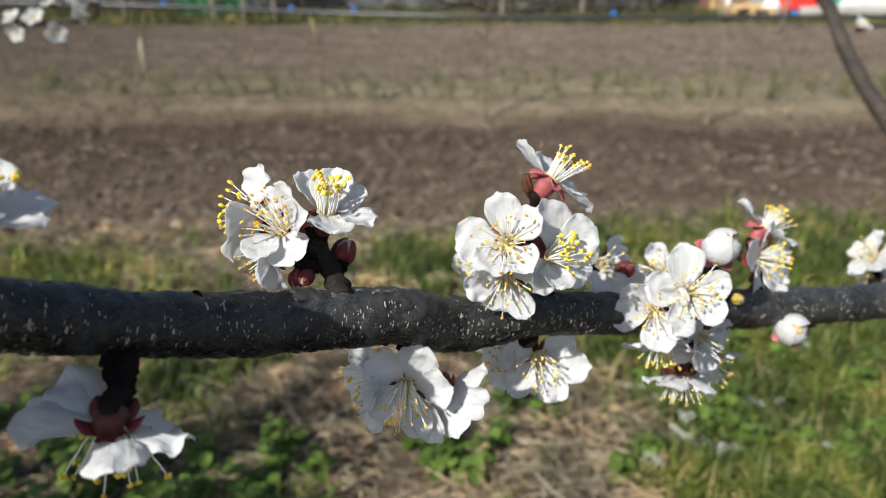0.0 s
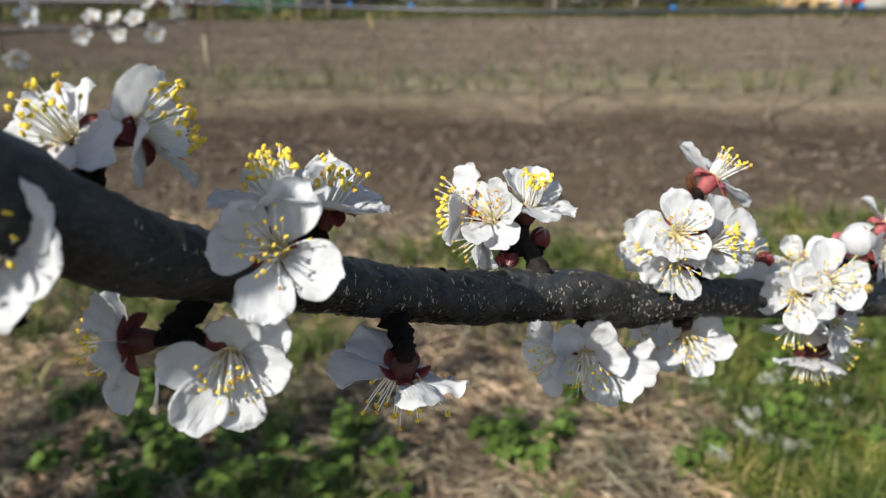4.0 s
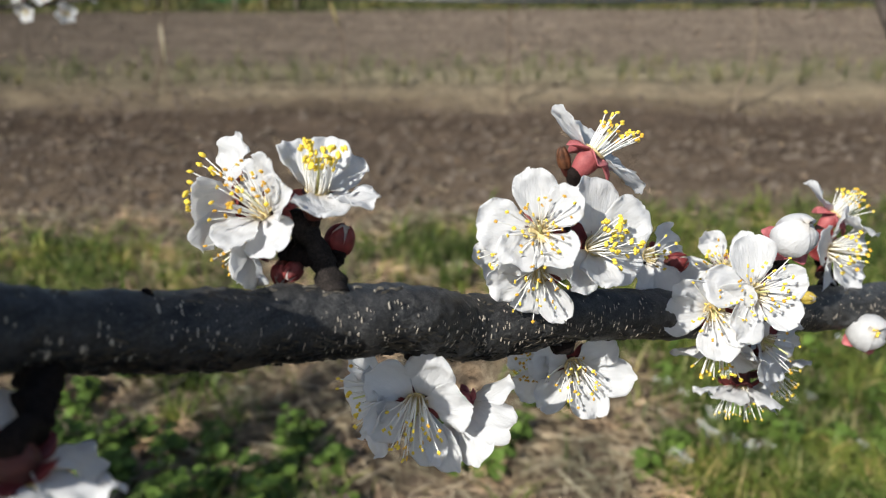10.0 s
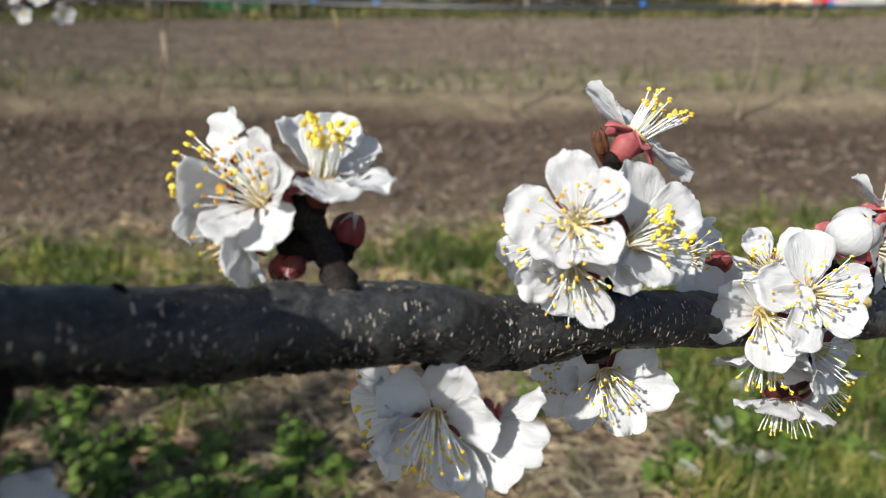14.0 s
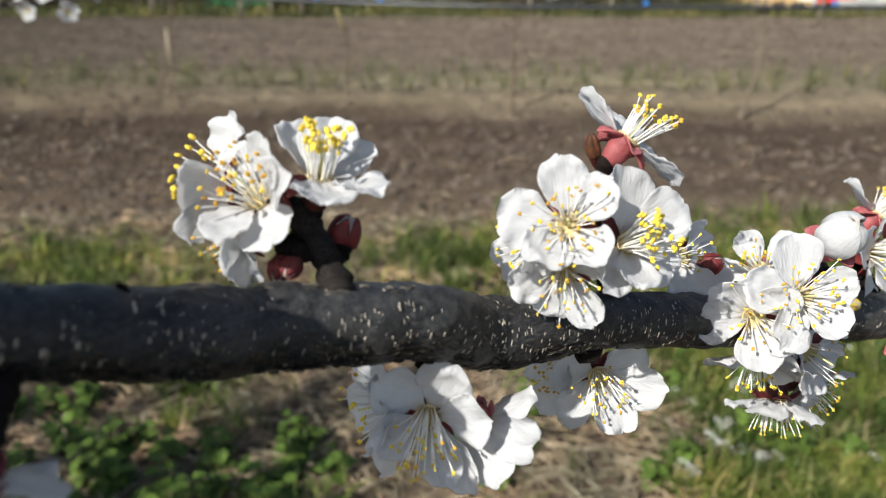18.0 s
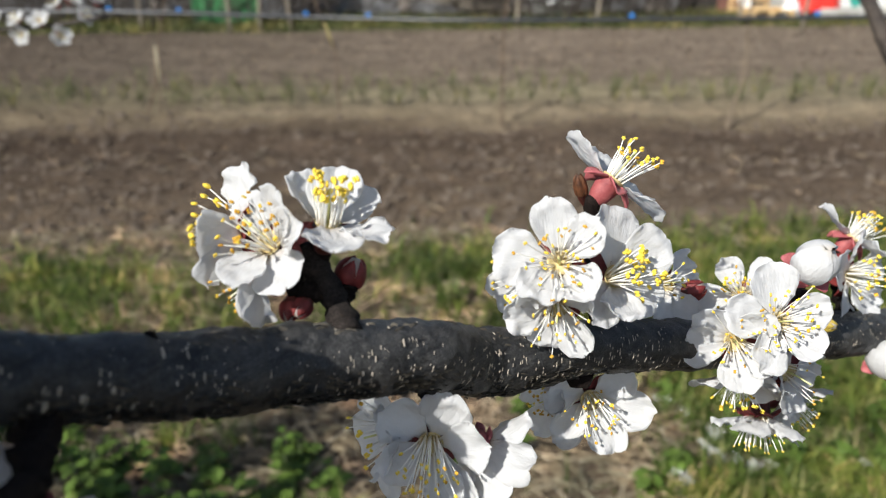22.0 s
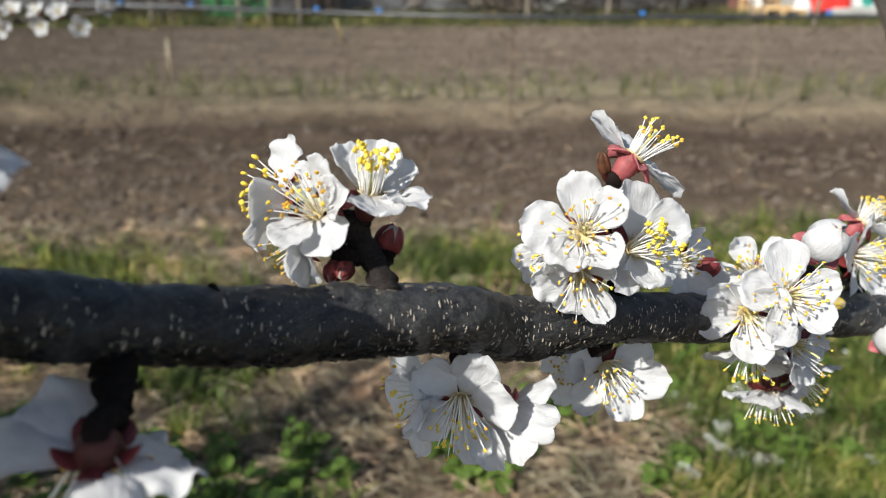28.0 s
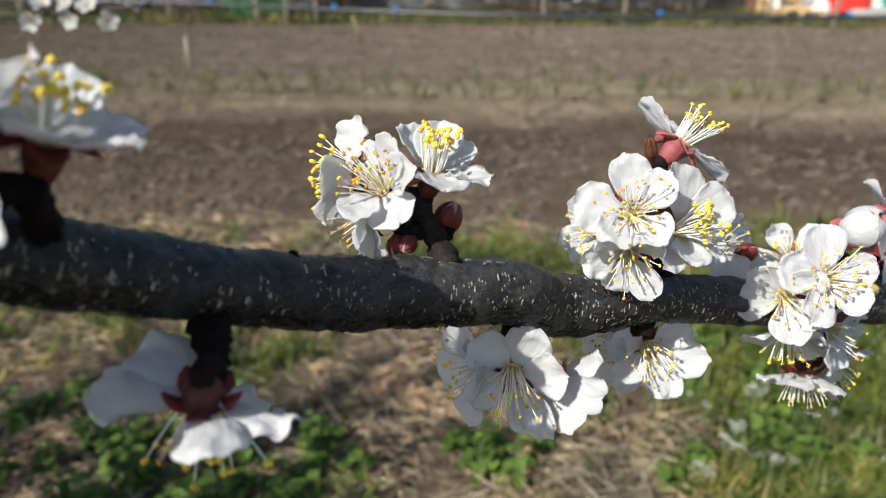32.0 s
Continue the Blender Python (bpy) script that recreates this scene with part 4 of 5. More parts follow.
MAT["grass"] = leafy("grass_green", (0.0, (0.050, 0.082, 0.016)), (0.5, (0.110, 0.158, 0.032)), (0.80, (0.195, 0.235, 0.060)), (1.0, (0.38, 0.32, 0.15)))
MAT["grass_dry"] = leafy("grass_straw", (0.0, (0.22, 0.165, 0.10)), (0.6, (0.38, 0.30, 0.19)), (1.0, (0.60, 0.51, 0.36)), through=0.1, rough=0.8)
MAT["far_grass"] = leafy("far_grass", (0.0, (0.075, 0.090, 0.030)), (0.6, (0.13, 0.145, 0.045)), (1.0, (0.26, 0.23, 0.11)), patches=1.5)
MAT["weed"] = leafy("weed_leaf", (0.0, (0.035, 0.075, 0.016)), (0.6, (0.065, 0.125, 0.026)), (1.0, (0.11, 0.17, 0.045)))
MAT["onion"] = leafy("onion_leaf", (0.0, (0.13, 0.15, 0.07)), (0.6, (0.19, 0.20, 0.095)), (1.0, (0.30, 0.26, 0.14)))
cl = Nodes("clod_earth", 0.95)
cl.color(cl.mix(1.0, cl.islands((0.0, (0.088, 0.065, 0.047)), (0.7, (0.115, 0.087, 0.064)), (1.0, (0.150, 0.118, 0.090))), cl.ramp(cl.noise(90.0), (0.3, (0.75, 0.75, 0.75)), (0.7, (1.2, 1.2, 1.2))), "MULTIPLY"))
cl.bump(cl.noise(250.0, 5.0), 0.6, 0.004)
MAT["clod"] = cl.mat


def bed(rnd):
    while True:
        y = 2.2 + 6.4 * rnd.random() ** 1.25
        if not 4.12 < y < 5.25 or rnd.random() < 0.12:
            return rnd.uniform(-0.75, 0.75) * (y + 0.6), y


strewn("soil_clods", 11000, bed, clod, MAT["clod"], "loose brown clods of tilled earth", 5, "soil")


def dense(x, y):
    """How thickly grass grows: rich on one side, tufts along the bed's edge, bare strawy ground between."""
    def ease(v, a, b):
        return max(0.0, min(1.0, (v - a) / (b - a)))

    n = noise.noise(Vector((x * 1.7, y * 1.7, 21))) * 0.5 + noise.noise(Vector((x * 5, y * 5, 4))) * 0.5
    v = 0.02 + 0.95 * ease(x + 0.25 * n, 0.36, 0.62) + 0.30 * ease(y, 1.45, 1.66) * ease(x, -1.6, -0.2)
    v += 0.22 * ease(y, 1.35, 1.5) * ease(-x, 0.3, 0.6)
    for cx, cy, sx, sy, k in ((0.0, 2.19, 0.15, 0.10, 1.1), (-0.38, 2.12, 0.09, 0.05, 0.5), (0.42, 1.68, 0.16, 0.14, 0.7), (-0.62, 1.46, 0.14, 0.05, 0.8), (1.3, 2.1, 0.35, 0.15, 0.6), (-1.25, 2.0, 0.3, 0.12, 0.35), (-0.26, 1.38, 0.24, 0.17, -0.7)):
        v += k * math.exp(-((x - cx) / sx) ** 2 - ((y - cy) / sy) ** 2)
    v += 0.9 * n
    return v - 4.0 * max(0, y - 2.22 - 0.16 * noise.noise(Vector((x * 2, 0, 7))))


tufts = random.Random(77)
TUFTS = []
while len(TUFTS) < 1500:
    y = 0.85 + 1.65 * tufts.random()
    x = tufts.uniform(-0.85, 0.85) * (y + 0.25)
    if tufts.random() < dense(x, y):
        TUFTS.append((x, y, tufts.uniform(0.008, 0.032)))


def meadow(rnd):
    """Mostly out of tufts, some blades singly."""
    x, y, wide = rnd.choice(TUFTS)
    if rnd.random() < 0.15:
        wide = 0.12
    return x + rnd.gauss(0, wide), min(2.6, y + rnd.gauss(0, wide))


def straws(rnd):
    while True:
        y = 0.85 + 1.6 * rnd.random()
        x = rnd.uniform(-0.85, 0.85) * (y + 0.25)
        if rnd.random() < 0.9 - 0.7 * dense(x, y):
            return x, y


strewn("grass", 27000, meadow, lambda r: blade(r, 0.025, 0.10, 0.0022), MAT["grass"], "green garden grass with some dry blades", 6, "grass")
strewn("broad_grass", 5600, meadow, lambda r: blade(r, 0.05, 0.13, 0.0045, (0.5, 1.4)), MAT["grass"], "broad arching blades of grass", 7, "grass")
strewn("dry_straw", 9000, straws, straw, MAT["grass_dry"], "dry straw and dead stalks on the soil", 8, "straw")
strewn("bed_straw", 900, bed, straw, MAT["grass_dry"], "bits of straw on the tilled bed", 9, "straw")
strewn("far_grass", 9000, lambda r: (r.uniform(-7, 7), 8.45 + 1.5 * r.random()), lambda r: blade(r, 0.05, 0.16, 0.008), MAT["far_grass"], "strip of grass beyond the tilled bed", 10, "grass")


def lawn(rnd):
    while True:
        x, y = rnd.uniform(-4.5, 4.5), -3.0 + 5.15 * rnd.random() ** 0.7
        if not (abs(x) < 0.85 * (y + 0.25) and y > 0.85):
            return x, y


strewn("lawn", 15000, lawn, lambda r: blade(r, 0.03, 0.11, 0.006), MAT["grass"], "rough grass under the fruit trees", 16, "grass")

# ---- the neighbouring tree's twigs ----
def twig_thing(name, label, category, runs):
    """runs: (points, radii, part name) of one woody thing."""
    first = Vector(runs[0][0][0])
    t = thing(name, Matrix.Translation(first), label, category)
    for n, (pts, radii, pname) in enumerate(runs):
        line = catmull(pts, 8)
        rr = [float(np.interp(i / 8, range(len(radii)), radii)) for i in range(len(line))]
        part(pname, tube(pname, [p - first for p in line], rr, 12, 0.12, n + 3, 90.0), MAT["far_bark"], t)
    return t


twig_thing("blossoming_twig", "thin dark apricot twig carrying white blossom", "branch", [
    ([(-0.95, 1.10, 0.86), (-0.80, 1.13, 0.861), (-0.7051, 1.1387, 0.862), (-0.622, 1.1421, 0.8662), (-0.5639, 1.1461, 0.8728), (-0.5223, 1.1491, 0.8779)], [0.006, 0.0045, 0.0038, 0.0034, 0.0030, 0.0022], "twig"),
    ([(-0.5280, 1.1489, 0.8775), (-0.5241, 1.1592, 0.9017), (-0.515, 1.165, 0.94)], [0.0022, 0.0018, 0.0012], "side_twig")])
for k, (at, way) in enumerate([((-0.6511, 1.1400, 0.8755), (-.3, .5, .8)), ((-0.6179, 1.1380, 0.8754), (.1, .2, .95)), ((-0.6485, 1.1374, 0.8564), (-.2, -.6, .7)), ((-0.5912, 1.1375, 0.8538), (.5, -.3, .6)),
                               ((-0.5556, 1.1489, 0.8789), (.7, .3, .4)), ((-0.5971, 1.1546, 0.8944), (-.4, .6, .5)), ((-0.5348, 1.1564, 0.8976), (.2, .8, .3)), ((-0.5764, 1.1582, 0.9019), (.6, .6, .3)), ((-0.69, 1.14, 0.878), (.0, .5, .8)), ((-0.71, 1.135, 0.853), (.2, -.5, .8))]):
    blossom(at, facing(*way), k * 31, stamens=10, seed=200 + k, spread=36, group="blossoms on the far twig", label="white apricot blossom on the far twig")
twig_thing("apricot_limb", "rough brown apricot limb rising beside the bed", "branch", [
    ([(0.52, 1.20, 1.05), (0.5656, 1.1736, 0.9315), (0.5915, 1.1525, 0.8842), (0.6174, 1.1262, 0.8251), (0.6475, 1.1034, 0.7739), (0.7036, 1.0684, 0.6952), (0.86, 1.0, 0.45), (0.98, 0.95, 0.0)], [0.008, 0.009, 0.010, 0.011, 0.012, 0.014, 0.020, 0.030], "limb"),
    ([(0.6174, 1.1262, 0.8251), (0.604, 1.130, 0.835), (0.598, 1.132, 0.848)], [0.004, 0.0030, 0.0022], "side_twig"),
    ([(0.62, 1.12, 0.86), (0.66, 1.13, 0.865), (0.72, 1.14, 0.857)], [0.004, 0.003, 0.002], "side_twig")])
blossom((0.625, 1.12, 0.866), facing(.4, .4, .7), 10, stamens=10, seed=231, group="blossoms on the far twig", label="white apricot blossom on the rough limb")
twig_thing("apricot_shoot", "dark hanging apricot shoot with a few blossoms", "branch", [
    ([(-0.76, 0.95, 1.30), (-0.715, 0.935, 1.10), (-0.703, 0.928, 0.9427), (-0.700, 0.905, 0.8883), (-0.690, 0.895, 0.862)], [0.009, 0.008, 0.008, 0.007, 0.004], "stem")])
cane = thing("cane", Matrix.Translation((-0.6870, 0.8850, 0.856)), "pale dry cane hanging beside the dark shoot", "cane")
MAT["cane"] = simple("dry_cane", (0.52, 0.46, 0.30), 0.6, 30, 0.25)
part("stem", tube("stem", [(-0.012 * (z / 6) ** 2, 0, z * 0.07) for z in range(7)], 0.0048, 10, 0.05, 2, 30.0), MAT["cane"], cane)
for at, way in (((-0.6558, 0.9156, 0.9083), (.4, -.2, .8)), ((-0.6697, 0.8917, 0.8575), (.5, -.6, .5))):
    blossom(at, facing(*way), 10, stamens=10, seed=int(at[2] * 900), group="blossoms on the far twig", label="white apricot blossom on the sapling")

# ---- young vines and the drip line ----
VINES = [[(-1.872, 4.245, -0.02), (-1.800, 4.245, 0.12), (-1.762, 4.245, 0.208), (-1.730, 4.240, 0.368), (-1.671, 4.245, 0.554), (-1.632, 4.245, 0.674), (-1.60, 4.25, 0.95)],
         [(-0.700, 4.230, -0.02), (-0.700, 4.230, 0.10), (-0.703, 4.230, 0.204), (-0.695, 4.230, 0.363), (-0.754, 4.230, 0.533), (-0.791, 4.230, 0.668), (-0.83, 4.24, 0.95)],
         [(0.240, 3.988, -0.02), (0.235, 3.988, 0.12), (0.239, 3.988, 0.243), (0.232, 3.988, 0.392), (0.241, 3.988, 0.552), (0.253, 3.988, 0.678), (0.26, 3.99, 0.95)],
         [(1.455, 3.934, -0.02), (1.470, 3.934, 0.10), (1.500, 3.934, 0.245), (1.505, 3.934, 0.392), (1.485, 3.934, 0.549), (1.500, 3.934, 0.673), (1.54, 3.94, 0.95)]]
VINE_R = [[0.017, 0.014, 0.012, 0.010, 0.009, 0.008, 0.005], [0.010, 0.010, 0.009, 0.010, 0.008, 0.007, 0.004], [0.012, 0.011, 0.011, 0.010, 0.010, 0.009, 0.005], [0.019, 0.016, 0.014, 0.012, 0.011, 0.010, 0.006]]
MAT["tie"] = simple("yellow_tie", (0.34, 0.28, 0.09), 0.5, 40, 0.1)
MAT["pipe"] = simple("black_pipe", (0.035, 0.037, 0.042), 0.38, 50, 0.2, bump=0.1)
MAT["blue"] = simple("blue_plastic", (0.02, 0.19, 0.55), 0.4, 50, 0.1)
MAT["wire"] = simple("rusty_wire", (0.10, 0.075, 0.06), 0.6, 80, 0.3, metal=0.5)
MAT["stake"] = simple("stake_wood", (0.22, 0.185, 0.14), 0.8, 25, 0.3)
MAT["white_paint"] = simple("white_paint", (0.74, 0.74, 0.72), 0.7, 8, 0.08)
MAT["plaster"] = simple("white_plaster", (0.66, 0.66, 0.64), 0.9, 4, 0.14)
MAT["concrete"] = simple("concrete_plinth", (0.40, 0.39, 0.36), 0.9, 5, 0.2)
MAT["green_panel"] = simple("green_sheet", (0.03, 0.15, 0.05), 0.5, 3, 0.25)
MAT["teal"] = simple("teal_plastic", (0.04, 0.36, 0.30), 0.45, 6, 0.1)
MAT["red"] = simple("red_cloth", (0.62, 0.03, 0.02), 0.8, 12, 0.3)
MAT["planks"] = simple("grey_planks", (0.20, 0.17, 0.15), 0.9, 6, 0.3)
MAT["red_brown"] = simple("red_brown_planks", (0.19, 0.085, 0.065), 0.85, 6, 0.25)
MAT["bright_wood"] = simple("new_wood", (0.56, 0.38, 0.18), 0.7, 10, 0.25)
MAT["dark"] = simple("dark_interior", (0.02, 0.018, 0.016), 0.9, 5, 0.3)
MAT["grey_board"] = simple("grey_board", (0.17, 0.17, 0.18), 0.8, 3, 0.2)
MAT["cane_bark"] = bark_material("pale_vine_bark", (0.11, 0.083, 0.058), (0.26, 0.20, 0.14), 0.75, 0.15)
for n, (pts, rr) in enumerate(zip(VINES, VINE_R)):
    base = Vector(pts[0])
    v = thing("grapevine", Matrix.Translation(base), "young leafless grapevine trunk tied to the drip pipe", "vine", "young vines in the row")
    line = catmull(pts, 7)
    radii = [0.62 * float(np.interp(i / 7, range(len(rr)), rr)) for i in range(len(line))]
    part("trunk", tube("trunk", [p - base for p in line], radii, 12, 0.28, n, 34.0), MAT["cane_bark"] if n == 3 else MAT["vine_bark"], v)
    tie = Vector(pts[4]) + Vector((0, 0, 0.035)) - base
    for dz in (-0.006, 0.006):
        ring = [tie + Vector((0.022 * math.cos(a), 0.022 * math.sin(a), dz + 0.004 * math.sin(a))) for a in np.linspace(0, 2 * math.pi, 13)]
        part("tie", tube("tie", ring, 0.0025, 6), MAT["wire"], v)
    if n == 1:
        part("tag", tube("tag", [tie + Vector((0.006, -0.014, -0.01)), tie + Vector((0.03, -0.016, -0.10)), tie + Vector((0.045, -0.014, -0.15))], [0.004, 0.005, 0.004], 6), MAT["tie"], v, None, "yellow tape tag")
    if n == 0:
        c = thing("cane", Matrix.Translation(base + Vector((0.15, -0.05, 0))), "short dead vine shoot with a pale peeled top", "cane")
        part("stem", tube("stem", [(-0.03, 0, 0), (-0.012, 0, 0.12), (0.004, 0, 0.24)], [0.006, 0.005, 0.0045], 8), MAT["vine_bark"], c)
        part("cut_end", tube("cut_end", [(0.004, 0, 0.235), (0.008, 0, 0.34), (0.012, 0, 0.45)], [0.0045, 0.0048, 0.0040], 8), MAT["cane"], c, None, "pale peeled upper length")
pipe_line = catmull([(-7.0, 4.45, 0.66), (-4.5, 4.38, 0.64), (-2.557, 4.30, 0.616), (-1.678, 4.25, 0.602), (-0.724, 4.20, 0.572), (0.241, 3.97, 0.573), (1.493, 3.91, 0.578), (2.104, 3.87, 0.584), (4.0, 3.8, 0.60), (7.0, 3.7, 0.60)], 8)
pipe = thing("drip_pipe", Matrix.Translation(pipe_line[0]), "black plastic irrigation pipe strung along the vine row", "pipe")
part("hose", tube("hose", [p - pipe_line[0] for p in pipe_line], 0.0115, 12), MAT["pipe"], pipe)
for x in (-2.2, -1.98, -1.52, -0.9, -0.5, 0.15, 0.62, 0.95, 1.25, 1.84, 2.3):
    k = min(range(len(pipe_line)), key=lambda i: abs(pipe_line[i].x - x))
    if x in (-1.98, -1.52, -0.9, -0.5, 0.95, 1.84):
        part("dripper", lathe("dripper", [(0.004, 0.008), (0.014, 0.012), (0.015, 0.022), (0.007, 0.030)], 12), MAT["blue"], pipe, Matrix.Translation(pipe_line[k] - pipe_line[0]), "small blue plastic dripper")
    else:
        ring = [Vector((0.004 * math.sin(a * 2), 0.014 * math.cos(a), 0.014 * math.sin(a))) for a in np.linspace(0, 2 * math.pi, 13)]
        part("tie", tube("tie", ring, 0.0022, 6), MAT["wire"], pipe, Matrix.Translation(pipe_line[k] - pipe_line[0]))
wire = thing("trellis_wire", Matrix.Translation((-7, 6.2, 0.62)), "slack rusty trellis wire across the bed", "wire")
part("strand", tube("strand", [(0.5 * k, 0.04 * math.sin(k), -0.02 + 0.03 * math.sin(k * 0.9)) for k in range(29)], 0.004, 6), MAT["wire"], wire)

# ---- onions ----
rnd = random.Random(77)


def onion(at):
    o = thing("onion_plant", Matrix.Translation((at[0], at[1], ground_height(*at) - 0.005)) @ Matrix.Rotation(rnd.uniform(0, 6), 4, "Z"), "young onion plant with thin grey-green leaves", "onion", "row of onions")
    for k in range(rnd.randint(4, 7)):
        a, h, d = rnd.uniform(0, 6.28), rnd.uniform(0.09, 0.20), rnd.uniform(0.15, 0.75)
        line = [Vector((h * d * (s / 5) ** 1.8 * math.cos(a), h * d * (s / 5) ** 1.8 * math.sin(a), h * s / 5 * (1 - 0.25 * d * s / 5))) for s in range(6)]
        part("leaf", tube("leaf", line, [0.0025, 0.0028, 0.0026, 0.0022, 0.0015, 0.0005], 5), MAT["onion"], o)


for k in range(190):
    onion((-3.8 + 0.040 * k + rnd.uniform(-0.06, 0.06), 4.86 + rnd.uniform(-0.36, 0.36)))

# ---- weeds near by ----
def leaf_mesh(seed, length=0.034, width=0.030):
    rnd = random.Random(seed)
    top, nu, nv = [], 9, 6
    for i in range(nu + 1):
        u = i / nu
        w = width / 2 * (math.sin(math.pi * min(1, u * 0.9 + 0.1)) ** 0.7) * (1 + (0.13 if i % 2 else -0.07))
        for j in range(nv + 1):
            v = 2 * j / nv - 1
            top.append((length * u, w * v, 0.22 * abs(w * v) - 0.35 * length * u * u + 0.0016 * math.sin(9 * u + 3 * v * v + seed)))
    verts = top + [(x, y, z - 0.0005) for x, y, z in top]
    o, m, faces = len(top), nv + 1, []
    for i in range(nu):
        for j in range(nv):
            a = i * m + j
            faces += [(a, a + m, a + m + 1, a + 1), (o + a + 1, o + a + m + 1, o + a + m, o + a)]
    me = mesh_of("leaf", verts, faces)
    me.materials.append(MAT["weed_leaf"])
    return me


wl = Nodes("dead_nettle_leaf", 0.6)
wc = wl.vary(wl.ramp(wl.noise(120.0, 5.0), (0.3, (0.052, 0.095, 0.014)), (0.7, (0.140, 0.210, 0.042))), 0.95)
wl.color(wc)
wl.bump(wl.noise(300.0, 4.0), 0.5, 0.001)
wl.bsdf.inputs["Specular IOR Level"].default_value = 0.2
wl.thin(0.3, wc)
MAT["weed_leaf"] = wl.mat
MAT["purple"] = simple("purple_flower", (0.30, 0.07, 0.25), 0.6, 200, 0.2)
MAT["weed_stem"] = simple("weed_stem", (0.10, 0.13, 0.04), 0.6, 80, 0.2)
LEAVES = [leaf_mesh(s) for s in range(5)]


def nettle(x, y, tall, flowering=False):
    z = ground_height(x, y) - 0.005
    p = thing("dead_nettle", Matrix.Translation((x, y, z)) @ Matrix.Rotation(rnd.uniform(0, 6), 4, "Z"), "leafy dead-nettle weed" + (" with purple flowers" if flowering else " with scalloped green leaves"), "weed", "weeds in the grass")
    top = Vector((rnd.uniform(-0.03, 0.03), rnd.uniform(-0.03, 0.03), tall))
    part("stem", tube("stem", [(0, 0, 0), top * 0.5 + Vector((0.006, 0, 0)), top], [0.0022, 0.002, 0.0014], 6), MAT["weed_stem"], p)
    for k in range(12):
        u = 0.15 + 0.85 * (k // 2 + 1) / 6
        s = 1.35 - 0.75 * u + rnd.uniform(-0.1, 0.2)
        part("leaf", rnd.choice(LEAVES), MAT["weed_leaf"], p, Matrix.Translation(top * u) @ Matrix.Rotation(radians(180 * (k % 2) + 90 * ((k // 2) % 2) + rnd.uniform(-25, 25)), 4, "Z")
             @ Matrix.Translation((0.006, 0, 0)) @ Matrix.Rotation(radians(rnd.uniform(-25, 20)), 4, "Y") @ Matrix.Scale(s, 4))
    if flowering:
        for k in range(5):
            part("flower", lathe("flower", [(0.0005, 0.0), (0.0012, 0.003), (0.0019, 0.006), (0.0008, 0.008)], 8, 0.3, k), MAT["purple"], p, Matrix.Translation(top + Vector((0.008 * math.cos(k * 1.3), 0.008 * math.sin(k * 1.3), 0.004))) @ Matrix.Rotation(0.6, 4, "X"), "purple lipped flower")


for k in range(26):
    nettle(-0.74 + 0.45 * rnd.random(), 0.92 + 0.30 * rnd.random() ** 1.2, rnd.uniform(0.05, 0.11))
for k in range(12):
    nettle(-1.0 + 0.42 * rnd.random(), 1.0 + 0.5 * rnd.random(), rnd.uniform(0.05, 0.10))
for k in range(2):
    nettle(-0.24 + 0.10 * rnd.random(), 0.96 + 0.10 * rnd.random(), rnd.uniform(0.04, 0.07), True)
for x, y in ((0.93, 1.95), (1.02, 1.85), (1.10, 1.98), (0.97, 1.75), (1.15, 1.8), (0.02, 1.16), (0.06, 1.10), (-0.02, 1.12), (0.10, 1.2), (0.0, 1.19), (-0.04, 1.2), (-0.25, 1.10), (0.16, 1.33), (0.22, 1.30), (0.36, 1.14), (0.42, 1.2)):
    nettle(x, y, rnd.uniform(0.05, 0.1))


for k in range(26):
    nettle(0.46 + 0.62 * rnd.random(), 1.12 + 0.62 * rnd.random(), rnd.uniform(0.05, 0.10))


def cress(x, y, tall):
    z = ground_height(x, y) - 0.005
    p = thing("whitlow_cress", Matrix.Translation((x, y, z)), "slender weed topped with tiny white flowers", "weed", "white-flowered weeds")
    for s in range(3):
        top = Vector((rnd.uniform(-0.04, 0.04), rnd.uniform(-0.03, 0.03), tall * rnd.uniform(0.75, 1.1)))
        part("stem", tube("stem", [(0, 0, 0), top * 0.5 + Vector((0.004, 0.003, 0)), top], [0.0012, 0.001, 0.0008], 5), MAT["weed_stem"], p)
        for k in range(8):
            a, r = k * 2.4, 0.0045 * math.sqrt(k)
            part("flower", WHITE_FLOWER, MAT["white_flower"], p, Matrix.Translation(top + Vector((r * math.cos(a), r * math.sin(a), 0.003 - 0.0006 * k))) @ Matrix.Scale(0.8, 4) @ Euler((rnd.uniform(-0.5, 0.9), rnd.uniform(-0.4, 0.4), a)).to_matrix().to_4x4())


MAT["white_flower"] = simple("tiny_white_flower", (0.80, 0.80, 0.76), 0.6, 300, 0.08)
fv, ff = [(0, 0, -0.0008)], []
for k in range(4):
    a = math.pi / 2 * k
    o = len(fv)
    for r, w in ((0.0006, 0.0004), (0.0017, 0.0010), (0.0025, 0.0005)):
        fv += [(r * math.cos(a) - w * math.sin(a), r * math.sin(a) + w * math.cos(a), 0.12 * r), (r * math.cos(a) + w * math.sin(a), r * math.sin(a) - w * math.cos(a), 0.12 * r)]
    ff += [(0, o + 1, o), (o, o + 1, o + 3, o + 2), (o + 2, o + 3, o + 5, o + 4)]
WHITE_FLOWER = mesh_of("flower", fv, ff)
WHITE_FLOWER.materials.append(MAT["white_flower"])
